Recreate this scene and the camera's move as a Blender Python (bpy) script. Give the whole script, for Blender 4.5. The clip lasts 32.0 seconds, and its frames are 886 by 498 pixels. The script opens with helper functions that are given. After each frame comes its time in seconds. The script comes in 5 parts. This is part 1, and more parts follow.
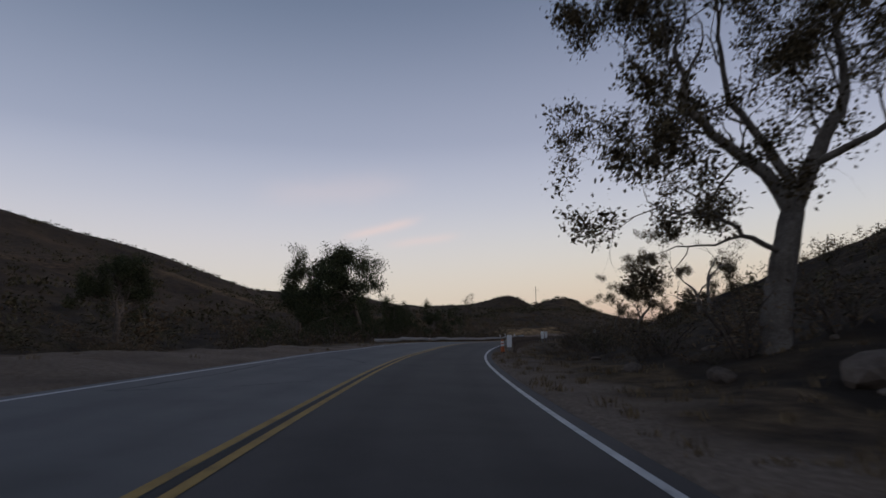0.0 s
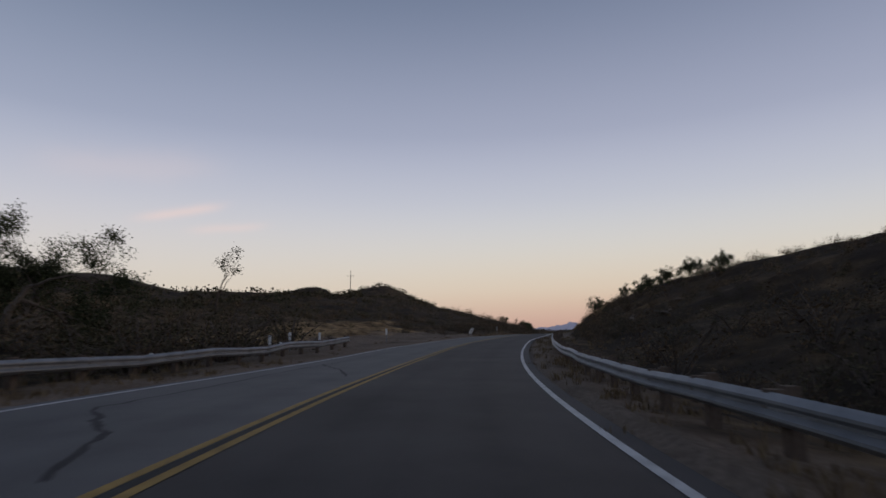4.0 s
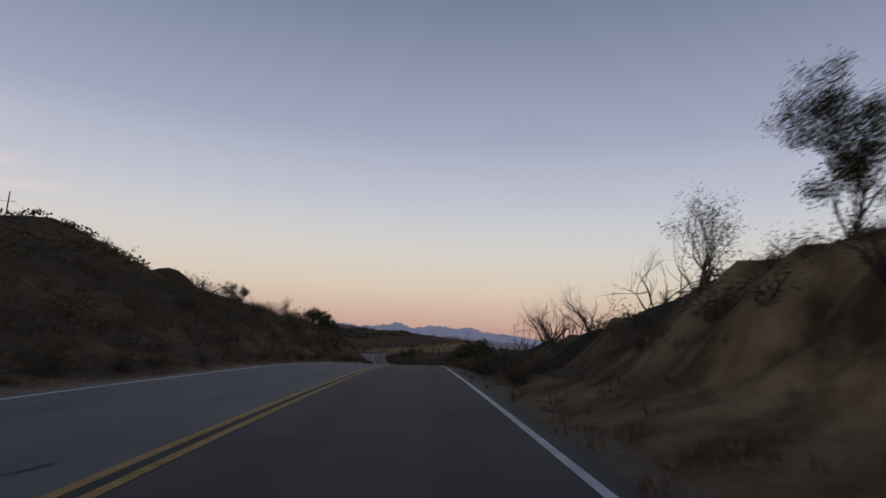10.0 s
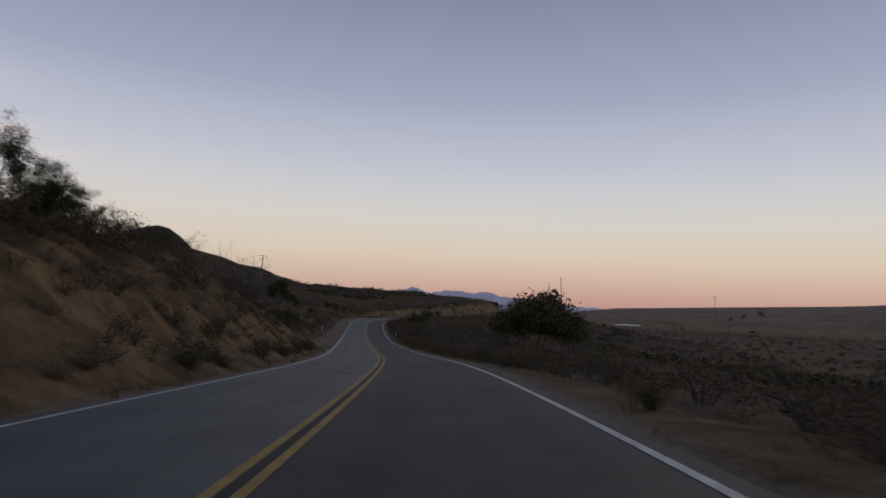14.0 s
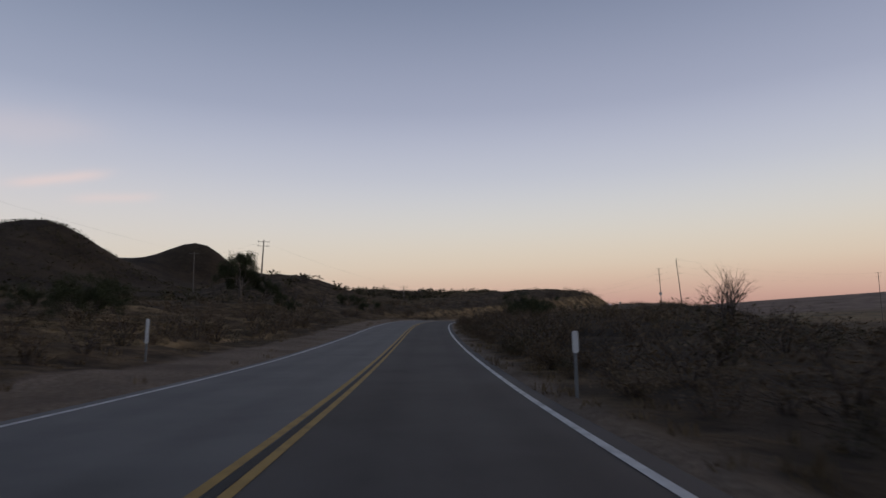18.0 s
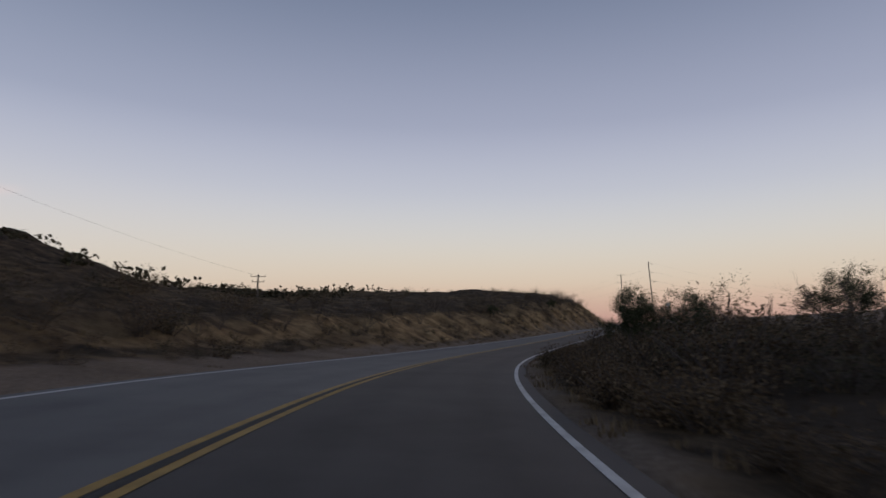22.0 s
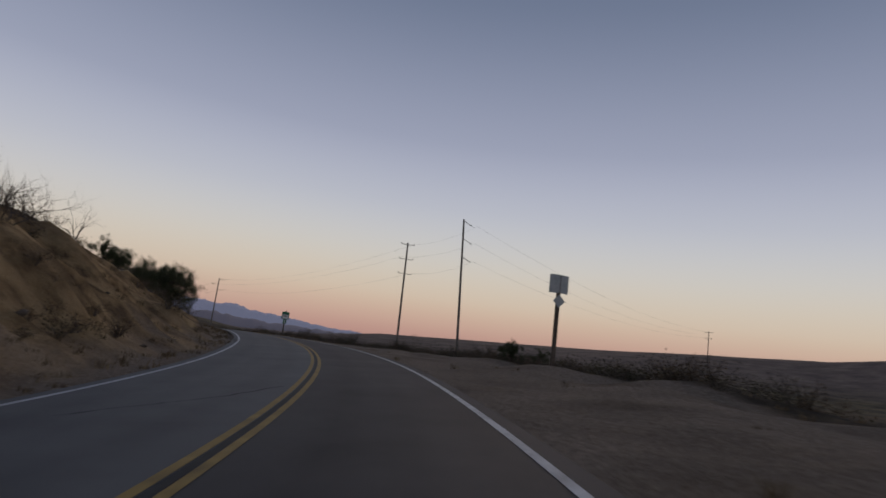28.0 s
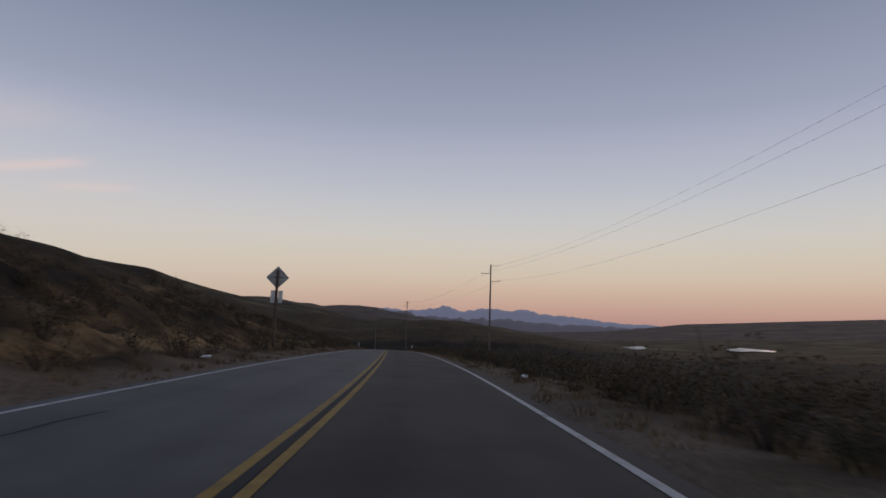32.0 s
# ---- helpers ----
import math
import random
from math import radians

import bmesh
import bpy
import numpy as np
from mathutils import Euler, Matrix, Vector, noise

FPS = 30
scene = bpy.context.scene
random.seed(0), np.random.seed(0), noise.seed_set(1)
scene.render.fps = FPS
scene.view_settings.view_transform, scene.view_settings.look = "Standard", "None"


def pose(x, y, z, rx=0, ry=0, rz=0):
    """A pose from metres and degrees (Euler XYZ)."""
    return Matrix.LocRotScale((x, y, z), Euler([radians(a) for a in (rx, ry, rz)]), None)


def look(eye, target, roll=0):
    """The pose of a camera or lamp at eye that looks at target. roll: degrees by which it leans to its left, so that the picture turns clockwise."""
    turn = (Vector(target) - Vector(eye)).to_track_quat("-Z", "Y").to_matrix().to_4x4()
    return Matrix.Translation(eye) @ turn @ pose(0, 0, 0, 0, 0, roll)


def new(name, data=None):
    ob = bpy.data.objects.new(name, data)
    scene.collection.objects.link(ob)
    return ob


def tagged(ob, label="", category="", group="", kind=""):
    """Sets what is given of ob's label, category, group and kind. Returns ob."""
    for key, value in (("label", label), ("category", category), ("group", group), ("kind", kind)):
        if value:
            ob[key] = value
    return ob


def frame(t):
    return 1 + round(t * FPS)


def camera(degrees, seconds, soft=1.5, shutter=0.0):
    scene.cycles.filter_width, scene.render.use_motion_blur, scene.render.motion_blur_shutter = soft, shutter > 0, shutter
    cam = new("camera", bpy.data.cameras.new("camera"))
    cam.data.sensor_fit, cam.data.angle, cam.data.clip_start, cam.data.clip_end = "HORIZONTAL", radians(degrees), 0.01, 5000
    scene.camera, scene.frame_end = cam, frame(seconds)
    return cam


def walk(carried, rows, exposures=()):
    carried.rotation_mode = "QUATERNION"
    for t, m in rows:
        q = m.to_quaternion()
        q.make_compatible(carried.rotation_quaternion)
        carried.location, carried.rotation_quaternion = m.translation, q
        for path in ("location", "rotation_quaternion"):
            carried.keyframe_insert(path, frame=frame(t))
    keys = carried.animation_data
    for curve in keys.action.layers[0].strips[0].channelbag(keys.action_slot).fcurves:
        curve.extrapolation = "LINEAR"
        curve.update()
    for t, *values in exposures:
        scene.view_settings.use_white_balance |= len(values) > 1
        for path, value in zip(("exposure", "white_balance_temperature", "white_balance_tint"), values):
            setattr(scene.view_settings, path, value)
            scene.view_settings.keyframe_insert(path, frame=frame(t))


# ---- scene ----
cam = camera(73.68, 32.0, soft=1.6, shutter=0.2)


def seat(x, y, z, yaw, pitch, lean):
    """The pose of the camera behind the windscreen: degrees of heading, of upward pitch and of lean to the right."""
    return pose(x, y, z, 90 + pitch, 0, yaw) @ pose(0, 0, 0, 0, 0, -lean)


walk(cam, [
    (0.0, seat(1.82, 0.04, 0.964, -1.70, 9.81, 1.74)),
    (0.5, seat(1.96, 9.03, 1.185, -2.43, 9.75, 1.82)),
    (1.0, seat(2.20, 17.96, 1.452, -4.13, 9.66, 1.68)),
    (1.5, seat(2.75, 26.79, 1.691, -6.41, 9.63, 1.69)),
    (2.0, seat(3.58, 35.52, 1.959, -9.11, 10.11, 0.47)),
    (2.5, seat(5.04, 44.15, 2.251, -11.92, 9.92, 1.18)),
    (3.0, seat(6.90, 52.66, 2.533, -14.65, 9.58, 0.66)),
    (3.5, seat(9.21, 61.01, 2.734, -17.40, 9.13, 0.94)),
    (4.0, seat(11.81, 69.21, 2.915, -20.10, 9.08, 0.80)),
    (4.5, seat(14.85, 77.19, 3.052, -22.93, 9.30, 0.26)),
    (5.0, seat(18.30, 84.93, 3.220, -25.71, 9.70, -0.74)),
    (5.5, seat(22.10, 92.41, 3.457, -28.37, 10.03, -2.37)),
    (6.0, seat(26.04, 99.71, 3.761, -31.01, 9.88, -2.83)),
    (6.5, seat(30.20, 106.81, 4.076, -32.82, 9.96, -2.83)),
    (7.0, seat(34.54, 113.80, 4.295, -34.37, 9.63, -3.21)),
    (7.5, seat(39.03, 120.75, 4.516, -35.42, 9.56, -2.82)),
    (8.0, seat(43.67, 127.61, 4.734, -35.95, 9.51, -2.78)),
    (8.5, seat(48.24, 134.48, 4.932, -36.15, 10.00, -2.99)),
    (9.0, seat(52.88, 141.20, 5.116, -36.11, 9.58, -3.45)),
    (9.5, seat(57.39, 147.92, 5.253, -36.12, 9.41, -3.22)),
    (10.0, seat(62.04, 154.54, 5.390, -36.25, 9.13, -3.05)),
    (10.5, seat(66.63, 161.29, 5.426, -36.19, 8.63, -2.49)),
    (11.0, seat(71.34, 168.07, 5.391, -36.33, 7.93, -2.24)),
    (11.5, seat(76.07, 174.97, 5.288, -36.32, 7.36, -1.50)),
    (12.0, seat(80.90, 181.95, 5.140, -36.21, 6.81, -1.91)),
    (12.5, seat(85.76, 189.06, 4.898, -36.26, 6.57, -1.71)),
    (13.0, seat(90.67, 196.27, 4.610, -36.19, 6.13, -1.92)),
    (13.5, seat(95.68, 203.56, 4.281, -35.75, 6.04, -2.03)),
    (14.0, seat(100.63, 211.05, 3.925, -34.89, 5.70, -2.72)),
    (14.5, seat(105.59, 218.65, 3.503, -33.81, 5.43, -3.56)),
    (15.0, seat(110.37, 226.50, 3.022, -32.75, 5.36, -3.81)),
    (15.5, seat(115.12, 234.47, 2.465, -31.49, 5.25, -3.56)),
    (16.0, seat(119.88, 242.56, 1.884, -29.51, 5.26, -2.31)),
    (16.5, seat(124.39, 250.90, 1.359, -28.29, 5.52, -1.42)),
    (17.0, seat(128.74, 259.41, 0.939, -28.32, 5.91, -0.76)),
    (17.5, seat(133.06, 268.01, 0.583, -29.43, 6.30, -0.25)),
    (18.0, seat(137.48, 276.64, 0.238, -29.24, 6.77, 0.91)),
    (18.5, seat(141.95, 285.32, 0.021, -29.38, 7.56, 0.59)),
    (19.0, seat(146.42, 294.07, -0.016, -29.71, 8.38, -0.03)),
    (19.5, seat(151.07, 302.76, 0.059, -30.03, 9.09, -0.48)),
    (20.0, seat(155.70, 311.48, 0.230, -30.39, 9.62, -0.97)),
    (20.5, seat(160.55, 320.06, 0.455, -30.98, 9.53, -0.18)),
    (21.0, seat(165.50, 328.54, 0.694, -32.24, 9.06, 0.05)),
    (21.5, seat(170.62, 336.84, 0.861, -34.35, 8.68, 0.28)),
    (22.0, seat(176.22, 344.70, 0.959, -39.44, 8.17, -0.32)),
    (22.5, seat(182.41, 352.04, 0.949, -43.59, 7.73, 0.44)),
    (23.0, seat(189.17, 358.78, 0.873, -48.31, 7.66, 0.15)),
    (23.5, seat(196.38, 364.94, 0.838, -53.63, 7.99, 0.40)),
    (24.0, seat(204.12, 370.30, 0.937, -59.47, 8.94, 0.23)),
    (24.5, seat(212.24, 375.02, 1.227, -64.52, 10.47, -0.66)),
    (25.0, seat(220.76, 379.07, 1.717, -67.87, 11.70, -1.84)),
    (25.5, seat(229.49, 382.79, 2.366, -69.16, 12.44, -4.08)),
    (26.0, seat(238.30, 386.49, 2.939, -68.65, 11.83, -4.71)),
    (26.5, seat(247.10, 390.35, 3.376, -66.71, 10.89, -5.57)),
    (27.0, seat(255.75, 394.59, 3.697, -64.04, 10.08, -6.52)),
    (27.5, seat(264.16, 399.30, 3.922, -61.14, 9.63, -7.90)),
    (28.0, seat(272.34, 404.44, 4.064, -57.71, 9.67, -7.30)),
    (28.5, seat(280.22, 410.08, 4.190, -53.65, 9.59, -6.62)),
    (29.0, seat(287.57, 416.41, 4.337, -49.48, 9.49, -5.16)),
    (29.5, seat(294.44, 423.28, 4.445, -44.93, 8.97, -3.91)),
    (30.0, seat(300.74, 430.63, 4.522, -40.99, 8.79, -2.91)),
    (30.5, seat(306.54, 438.34, 4.540, -37.54, 8.54, -1.22)),
    (31.0, seat(311.85, 446.37, 4.540, -34.27, 8.50, -0.78)),
    (31.5, seat(316.93, 454.53, 4.508, -31.90, 8.08, -0.93)),
    (32.0, seat(321.68, 462.85, 4.403, -31.12, 7.50, -1.75)),
], exposures=[(0.0, 0.0), (23.0, -0.02), (25.0, -0.06), (28.0, -0.15), (32.0, -0.12)])

# ---- sky and light: dusk, the sun just below the horizon ahead ----
GLOW = radians(-72)      # heading of the afterglow
world = bpy.data.worlds.new("dusk_sky")
scene.world = world
world.use_nodes = True


def build_sky(nt):
    nd, ln = nt.nodes, nt.links
    nd.clear()

    def mk(kind, **kw):
        n = nd.new(kind)
        for k, v in kw.items():
            if k == "op":
                n.operation = v
        return n

    def math_n(op, a, b=None, c=None):
        n = nd.new("ShaderNodeMath")
        n.operation = op
        for i, v in enumerate((a, b, c)):
            if v is None:
                continue
            if isinstance(v, (int, float)):
                n.inputs[i].default_value = v
            else:
                ln.new(v, n.inputs[i])
        return n.outputs[0]

    def ramp(fac, stops):
        n = nd.new("ShaderNodeValToRGB")
        n.color_ramp.interpolation = "B_SPLINE"
        el = n.color_ramp.elements
        while len(el) < len(stops):
            el.new(0.5)
        for e, (p, col) in zip(el, stops):
            e.position = p
            e.color = (*col, 1)
        ln.new(fac, n.inputs[0])
        return n.outputs[0]

    def mix(fac, a, b):
        n = nd.new("ShaderNodeMix")
        n.data_type = "RGBA"
        if isinstance(fac, (int, float)):
            n.inputs[0].default_value = fac
        else:
            ln.new(fac, n.inputs[0])
        for sock, v in ((n.inputs[6], a), (n.inputs[7], b)):
            if isinstance(v, tuple):
                sock.default_value = (*v, 1)
            else:
                ln.new(v, sock)
        return n.outputs[2]

    co = nd.new("ShaderNodeTexCoord").outputs["Generated"]
    sep = nd.new("ShaderNodeSeparateXYZ")
    ln.new(co, sep.inputs[0])
    x, y, z = sep.outputs
    up = math_n("ARCSINE", z)
    el = math_n("MULTIPLY", up, 2 / math.pi)          # 0 horizon, 1 zenith
    # towards the afterglow: 1, away from it: 0
    hor = math_n("SQRT", math_n("ADD", math_n("MULTIPLY", x, x), math_n("MULTIPLY", y, y)))
    dot = math_n("ADD", math_n("MULTIPLY", x, -math.sin(GLOW)), math_n("MULTIPLY", y, math.cos(GLOW)))
    az = math_n("DIVIDE", dot, math_n("MAXIMUM", hor, 0.001))
    near = nd.new("ShaderNodeMapRange")
    near.interpolation_type = "SMOOTHSTEP"
    near.inputs[1].default_value, near.inputs[2].default_value = -0.15, 0.95
    ln.new(az, near.inputs[0])
    warm = ramp(el, [(0.0, (0.46, 0.245, 0.225)), (0.025, (0.61, 0.385, 0.31)), (0.055, (0.71, 0.585, 0.44)), (0.10, (0.665, 0.65, 0.61)), (0.15, (0.53, 0.555, 0.64)),
                     (0.22, (0.372, 0.40, 0.530)), (0.36, (0.152, 0.194, 0.295)), (0.55, (0.075, 0.108, 0.18)), (1.0, (0.05, 0.07, 0.13))])
    cool = ramp(el, [(0.0, (0.62, 0.52, 0.40)), (0.05, (0.71, 0.64, 0.53)), (0.11, (0.64, 0.62, 0.645)), (0.16, (0.51, 0.53, 0.62)),
                     (0.22, (0.350, 0.392, 0.525)), (0.36, (0.130, 0.178, 0.270)), (0.55, (0.072, 0.102, 0.175)), (1.0, (0.05, 0.07, 0.13))])
    sky = mix(near.outputs[0], cool, warm)
    # two thin streaks of cirrus low over the hills behind the road's first bend
    deg = math_n("MULTIPLY", math_n("ARCTAN2", math_n("MULTIPLY", x, -1.0), y), 57.2958)
    high = math_n("MULTIPLY", up, 57.2958)
    wisp = nd.new("ShaderNodeTexNoise")
    wisp.inputs["Scale"].default_value, wisp.inputs["Detail"].default_value = 22.0, 5.0
    ln.new(co, wisp.inputs["Vector"])
    for a0, half, e0, tilt, thick, amount in ((4.3, 3.4, 11.9, -0.22, 0.42, 0.55), (0.2, 3.2, 10.7, -0.10, 0.40, 0.35), (8.5, 7.0, 15.5, -0.08, 1.3, 0.16)):
        da = math_n("SUBTRACT", deg, a0)
        line = math_n("ADD", math_n("MULTIPLY", da, tilt), e0)
        off = math_n("ADD", math_n("SUBTRACT", high, line), math_n("MULTIPLY", math_n("SUBTRACT", wisp.outputs[0], 0.5), 1.1 * thick))
        q = math_n("ADD", math_n("POWER", math_n("ABSOLUTE", math_n("DIVIDE", off, thick)), 2.0), math_n("POWER", math_n("ABSOLUTE", math_n("DIVIDE", da, half)), 4.0))
        body = math_n("MULTIPLY", math_n("EXPONENT", math_n("MULTIPLY", q, -1.0)), amount)
        sky = mix(body, sky, (0.82, 0.64, 0.60))
    bg = nd.new("ShaderNodeBackground")
    ln.new(sky, bg.inputs[0])
    bg.inputs[1].default_value = 1.0
    out = nd.new("ShaderNodeOutputWorld")
    ln.new(bg.outputs[0], out.inputs[0])


build_sky(world.node_tree)

# a faint wide glow from where the sun went down
sun = new("sun_glow", bpy.data.lights.new("sun_glow", "SUN"))
sun.data.energy, sun.data.angle, sun.data.color = 0.5, radians(25), (1.0, 0.72, 0.52)
sun.matrix_world = look((0, 0, 300), (0 + 1000 * math.sin(GLOW), 0 - 1000 * math.cos(GLOW), 300 - 140))

# ---- materials ----


def material(name, cols, rough=0.9, scale=2.0, fine=14.0, bump=0.3, depth=0.03, metal=0.0, per_object=0.0, per_island=0.0, spec=0.3, translucent=0.0):
    """A surface whose colour wanders between cols at two scales, with a fine relief."""
    m = bpy.data.materials.new(name)
    m.use_nodes = True
    nd, ln = m.node_tree.nodes, m.node_tree.links
    b = nd["Principled BSDF"]
    co = nd.new("ShaderNodeTexCoord").outputs["Object"]
    n1, n2 = nd.new("ShaderNodeTexNoise"), nd.new("ShaderNodeTexNoise")
    for n, s, d in ((n1, scale, 5), (n2, fine, 4)):
        n.inputs["Scale"].default_value, n.inputs["Detail"].default_value, n.inputs["Roughness"].default_value = s, d, 0.62
        ln.new(co, n.inputs["Vector"])
    add = nd.new("ShaderNodeMath")
    add.operation = "MULTIPLY_ADD"
    ln.new(n2.outputs[0], add.inputs[0])
    add.inputs[1].default_value = 0.45
    ln.new(n1.outputs[0], add.inputs[2])
    last = add.outputs[0]
    for amount, kind, sock in ((per_object, "ShaderNodeObjectInfo", "Random"), (per_island, "ShaderNodeNewGeometry", "Random Per Island")):
        if amount:
            r = nd.new(kind)
            a2 = nd.new("ShaderNodeMath")
            a2.operation = "MULTIPLY_ADD"
            ln.new(r.outputs[sock], a2.inputs[0])
            a2.inputs[1].default_value = amount
            ln.new(last, a2.inputs[2])
            a3 = nd.new("ShaderNodeMath")
            a3.operation = "SUBTRACT"
            ln.new(a2.outputs[0], a3.inputs[0])
            a3.inputs[1].default_value = amount / 2
            last = a3.outputs[0]
    rp = nd.new("ShaderNodeValToRGB")
    el = rp.color_ramp.elements
    while len(el) < len(cols):
        el.new(0.5)
    for i, (e, c) in enumerate(zip(el, cols)):
        e.position = 0.45 + 0.5 * i / max(1, len(cols) - 1)
        e.color = (*c, 1)
    ln.new(last, rp.inputs[0])
    ln.new(rp.outputs[0], b.inputs["Base Color"])
    b.inputs["Roughness"].default_value, b.inputs["Metallic"].default_value = rough, metal
    b.inputs["Specular IOR Level"].default_value = spec
    if translucent:
        b.inputs["Subsurface Weight"].default_value = 0.0
    if bump:
        bp = nd.new("ShaderNodeBump")
        bp.inputs["Strength"].default_value, bp.inputs["Distance"].default_value = bump, depth
        ln.new(n2.outputs[0], bp.inputs["Height"])
        ln.new(bp.outputs[0], b.inputs["Normal"])
    return m


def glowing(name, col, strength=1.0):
    """A far, hazy slope: the light of the air in front of it is mostly put in as emission."""
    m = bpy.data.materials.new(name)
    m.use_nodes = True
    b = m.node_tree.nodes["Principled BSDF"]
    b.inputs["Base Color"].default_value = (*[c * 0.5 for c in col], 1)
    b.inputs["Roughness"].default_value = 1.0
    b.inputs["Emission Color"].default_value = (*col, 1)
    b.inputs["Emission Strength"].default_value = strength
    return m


M_ASPHALT = material("asphalt_dark", [(0.042, 0.036, 0.034), (0.066, 0.058, 0.055), (0.088, 0.078, 0.073)], 0.82, 0.35, 60, 0.35, 0.008)
M_ASPHALT_OLD = material("asphalt_worn", [(0.060, 0.057, 0.055), (0.088, 0.084, 0.081), (0.115, 0.110, 0.105)], 0.72, 0.5, 60, 0.35, 0.008, spec=0.5)


def worn_tracks(m):
    """Wheel paths polished a little darker, with oil stains between them, by the strip's own measure across the lane."""
    nd, ln = m.node_tree.nodes, m.node_tree.links
    b = nd["Principled BSDF"]
    old = b.inputs["Base Color"].links[0].from_socket
    a = nd.new("ShaderNodeAttribute")
    a.attribute_name = "track"
    blot = nd.new("ShaderNodeTexNoise")
    blot.inputs["Scale"].default_value, blot.inputs["Detail"].default_value = 0.9, 6
    ln.new(nd.new("ShaderNodeTexCoord").outputs["Object"], blot.inputs["Vector"])
    f = nd.new("ShaderNodeMath")
    f.operation = "MULTIPLY"
    ln.new(a.outputs["Fac"], f.inputs[0])
    ln.new(blot.outputs[0], f.inputs[1])
    mx = nd.new("ShaderNodeMix")
    mx.data_type, mx.blend_type = "RGBA", "MULTIPLY"
    ln.new(f.outputs[0], mx.inputs[0])
    ln.new(old, mx.inputs[6])
    mx.inputs[7].default_value = (0.48, 0.48, 0.50, 1)
    ln.new(mx.outputs[2], b.inputs["Base Color"])


worn_tracks(M_ASPHALT)
worn_tracks(M_ASPHALT_OLD)
M_TAR = material("tar_seal", [(0.022, 0.021, 0.020), (0.036, 0.034, 0.033)], 0.8, 3, 30, 0.1)
M_WHITE = material("road_paint_white", [(0.30, 0.29, 0.28), (0.55, 0.54, 0.52), (0.70, 0.69, 0.67)], 0.7, 3.0, 40, 0.2, 0.004)
M_YELLOW = material("road_paint_yellow", [(0.17, 0.105, 0.03), (0.33, 0.20, 0.042), (0.42, 0.26, 0.058)], 0.7, 3.0, 40, 0.2, 0.004)
M_STEEL = material("galvanised_steel", [(0.13, 0.14, 0.15), (0.22, 0.235, 0.25), (0.29, 0.305, 0.32)], 0.55, 1.5, 25, 0.1, 0.003, metal=0.35, spec=0.5)
M_WOODPOST = material("weathered_timber", [(0.06, 0.045, 0.035), (0.12, 0.09, 0.07), (0.17, 0.13, 0.10)], 0.9, 4, 30, 0.4, 0.01)
M_POLE = material("pole_timber", [(0.09, 0.075, 0.066), (0.17, 0.145, 0.125), (0.24, 0.205, 0.18)], 0.9, 2, 30, 0.3, 0.01)
M_PANEL = material("marker_white", [(0.55, 0.55, 0.54), (0.78, 0.78, 0.77), (0.82, 0.82, 0.81)], 0.5, 4, 30, 0.05)
M_SIGNBACK = material("bare_aluminium", [(0.30, 0.31, 0.31), (0.42, 0.43, 0.43), (0.5, 0.5, 0.5)], 0.55, 3, 20, 0.05, metal=0.2)
M_GREEN = material("sign_green", [(0.03, 0.12, 0.07), (0.05, 0.18, 0.10), (0.06, 0.21, 0.12)], 0.45, 3, 20, 0.03)
M_RED = material("reflector_orange", [(0.45, 0.12, 0.04), (0.6, 0.16, 0.05)], 0.4, 5, 20, 0.0)
M_DARK = material("dark_metal", [(0.02, 0.02, 0.02), (0.035, 0.035, 0.035)], 0.6, 5, 20, 0.0)
M_WIRE = material("cable_black", [(0.02, 0.02, 0.022), (0.03, 0.03, 0.03)], 0.6, 5, 20, 0.0)
M_BARK = material("bark_grey", [(0.07, 0.055, 0.045), (0.13, 0.105, 0.085), (0.20, 0.17, 0.14)], 0.95, 3, 20, 0.5, 0.03)
M_PALEBARK = material("bark_pale", [(0.08, 0.068, 0.056), (0.15, 0.13, 0.11), (0.25, 0.225, 0.195)], 0.95, 2, 16, 0.4, 0.03)
M_BURNT = material("bark_dead", [(0.06, 0.045, 0.038), (0.10, 0.08, 0.065), (0.15, 0.12, 0.10)], 0.95, 3, 20, 0.4, 0.02)
M_OAK = material("oak_leaves", [(0.026, 0.032, 0.016), (0.052, 0.060, 0.030), (0.090, 0.098, 0.048)], 0.85, 2, 8, 0.0, per_island=0.5, spec=0.15)
M_SYC = material("sycamore_leaves", [(0.040, 0.032, 0.018), (0.080, 0.062, 0.034), (0.130, 0.098, 0.054)], 0.85, 2, 8, 0.0, per_island=0.5, spec=0.15)
M_SAGE = material("scrub_leaves", [(0.040, 0.037, 0.022), (0.082, 0.072, 0.044), (0.145, 0.122, 0.072)], 0.9, 2, 8, 0.0, per_object=0.35, per_island=0.4, spec=0.1)
M_BRUSH = material("brown_brush", [(0.056, 0.039, 0.025), (0.122, 0.086, 0.052), (0.21, 0.15, 0.09)], 0.92, 2, 8, 0.0, per_object=0.35, per_island=0.4, spec=0.1)
M_TAN = material("tan_brush", [(0.085, 0.060, 0.038), (0.165, 0.118, 0.074), (0.27, 0.198, 0.126)], 0.93, 2, 8, 0.0, per_object=0.3, per_island=0.4, spec=0.1)
M_DRY = material("dry_grass", [(0.10, 0.072, 0.042), (0.17, 0.122, 0.07), (0.26, 0.19, 0.11)], 0.95, 1, 6, 0.0, per_island=0.6, spec=0.1)
M_ROCK = material("rock", [(0.07, 0.055, 0.042), (0.13, 0.10, 0.077), (0.20, 0.16, 0.125)], 0.95, 2, 12, 0.5, 0.04, per_object=0.3)
# pale base colour stands in for bright sky mirrored in the water
M_POND_SKY = material("pond", [(0.42, 0.43, 0.45), (0.5, 0.51, 0.53)], 0.35, 1, 3, 0.0, spec=1.0)


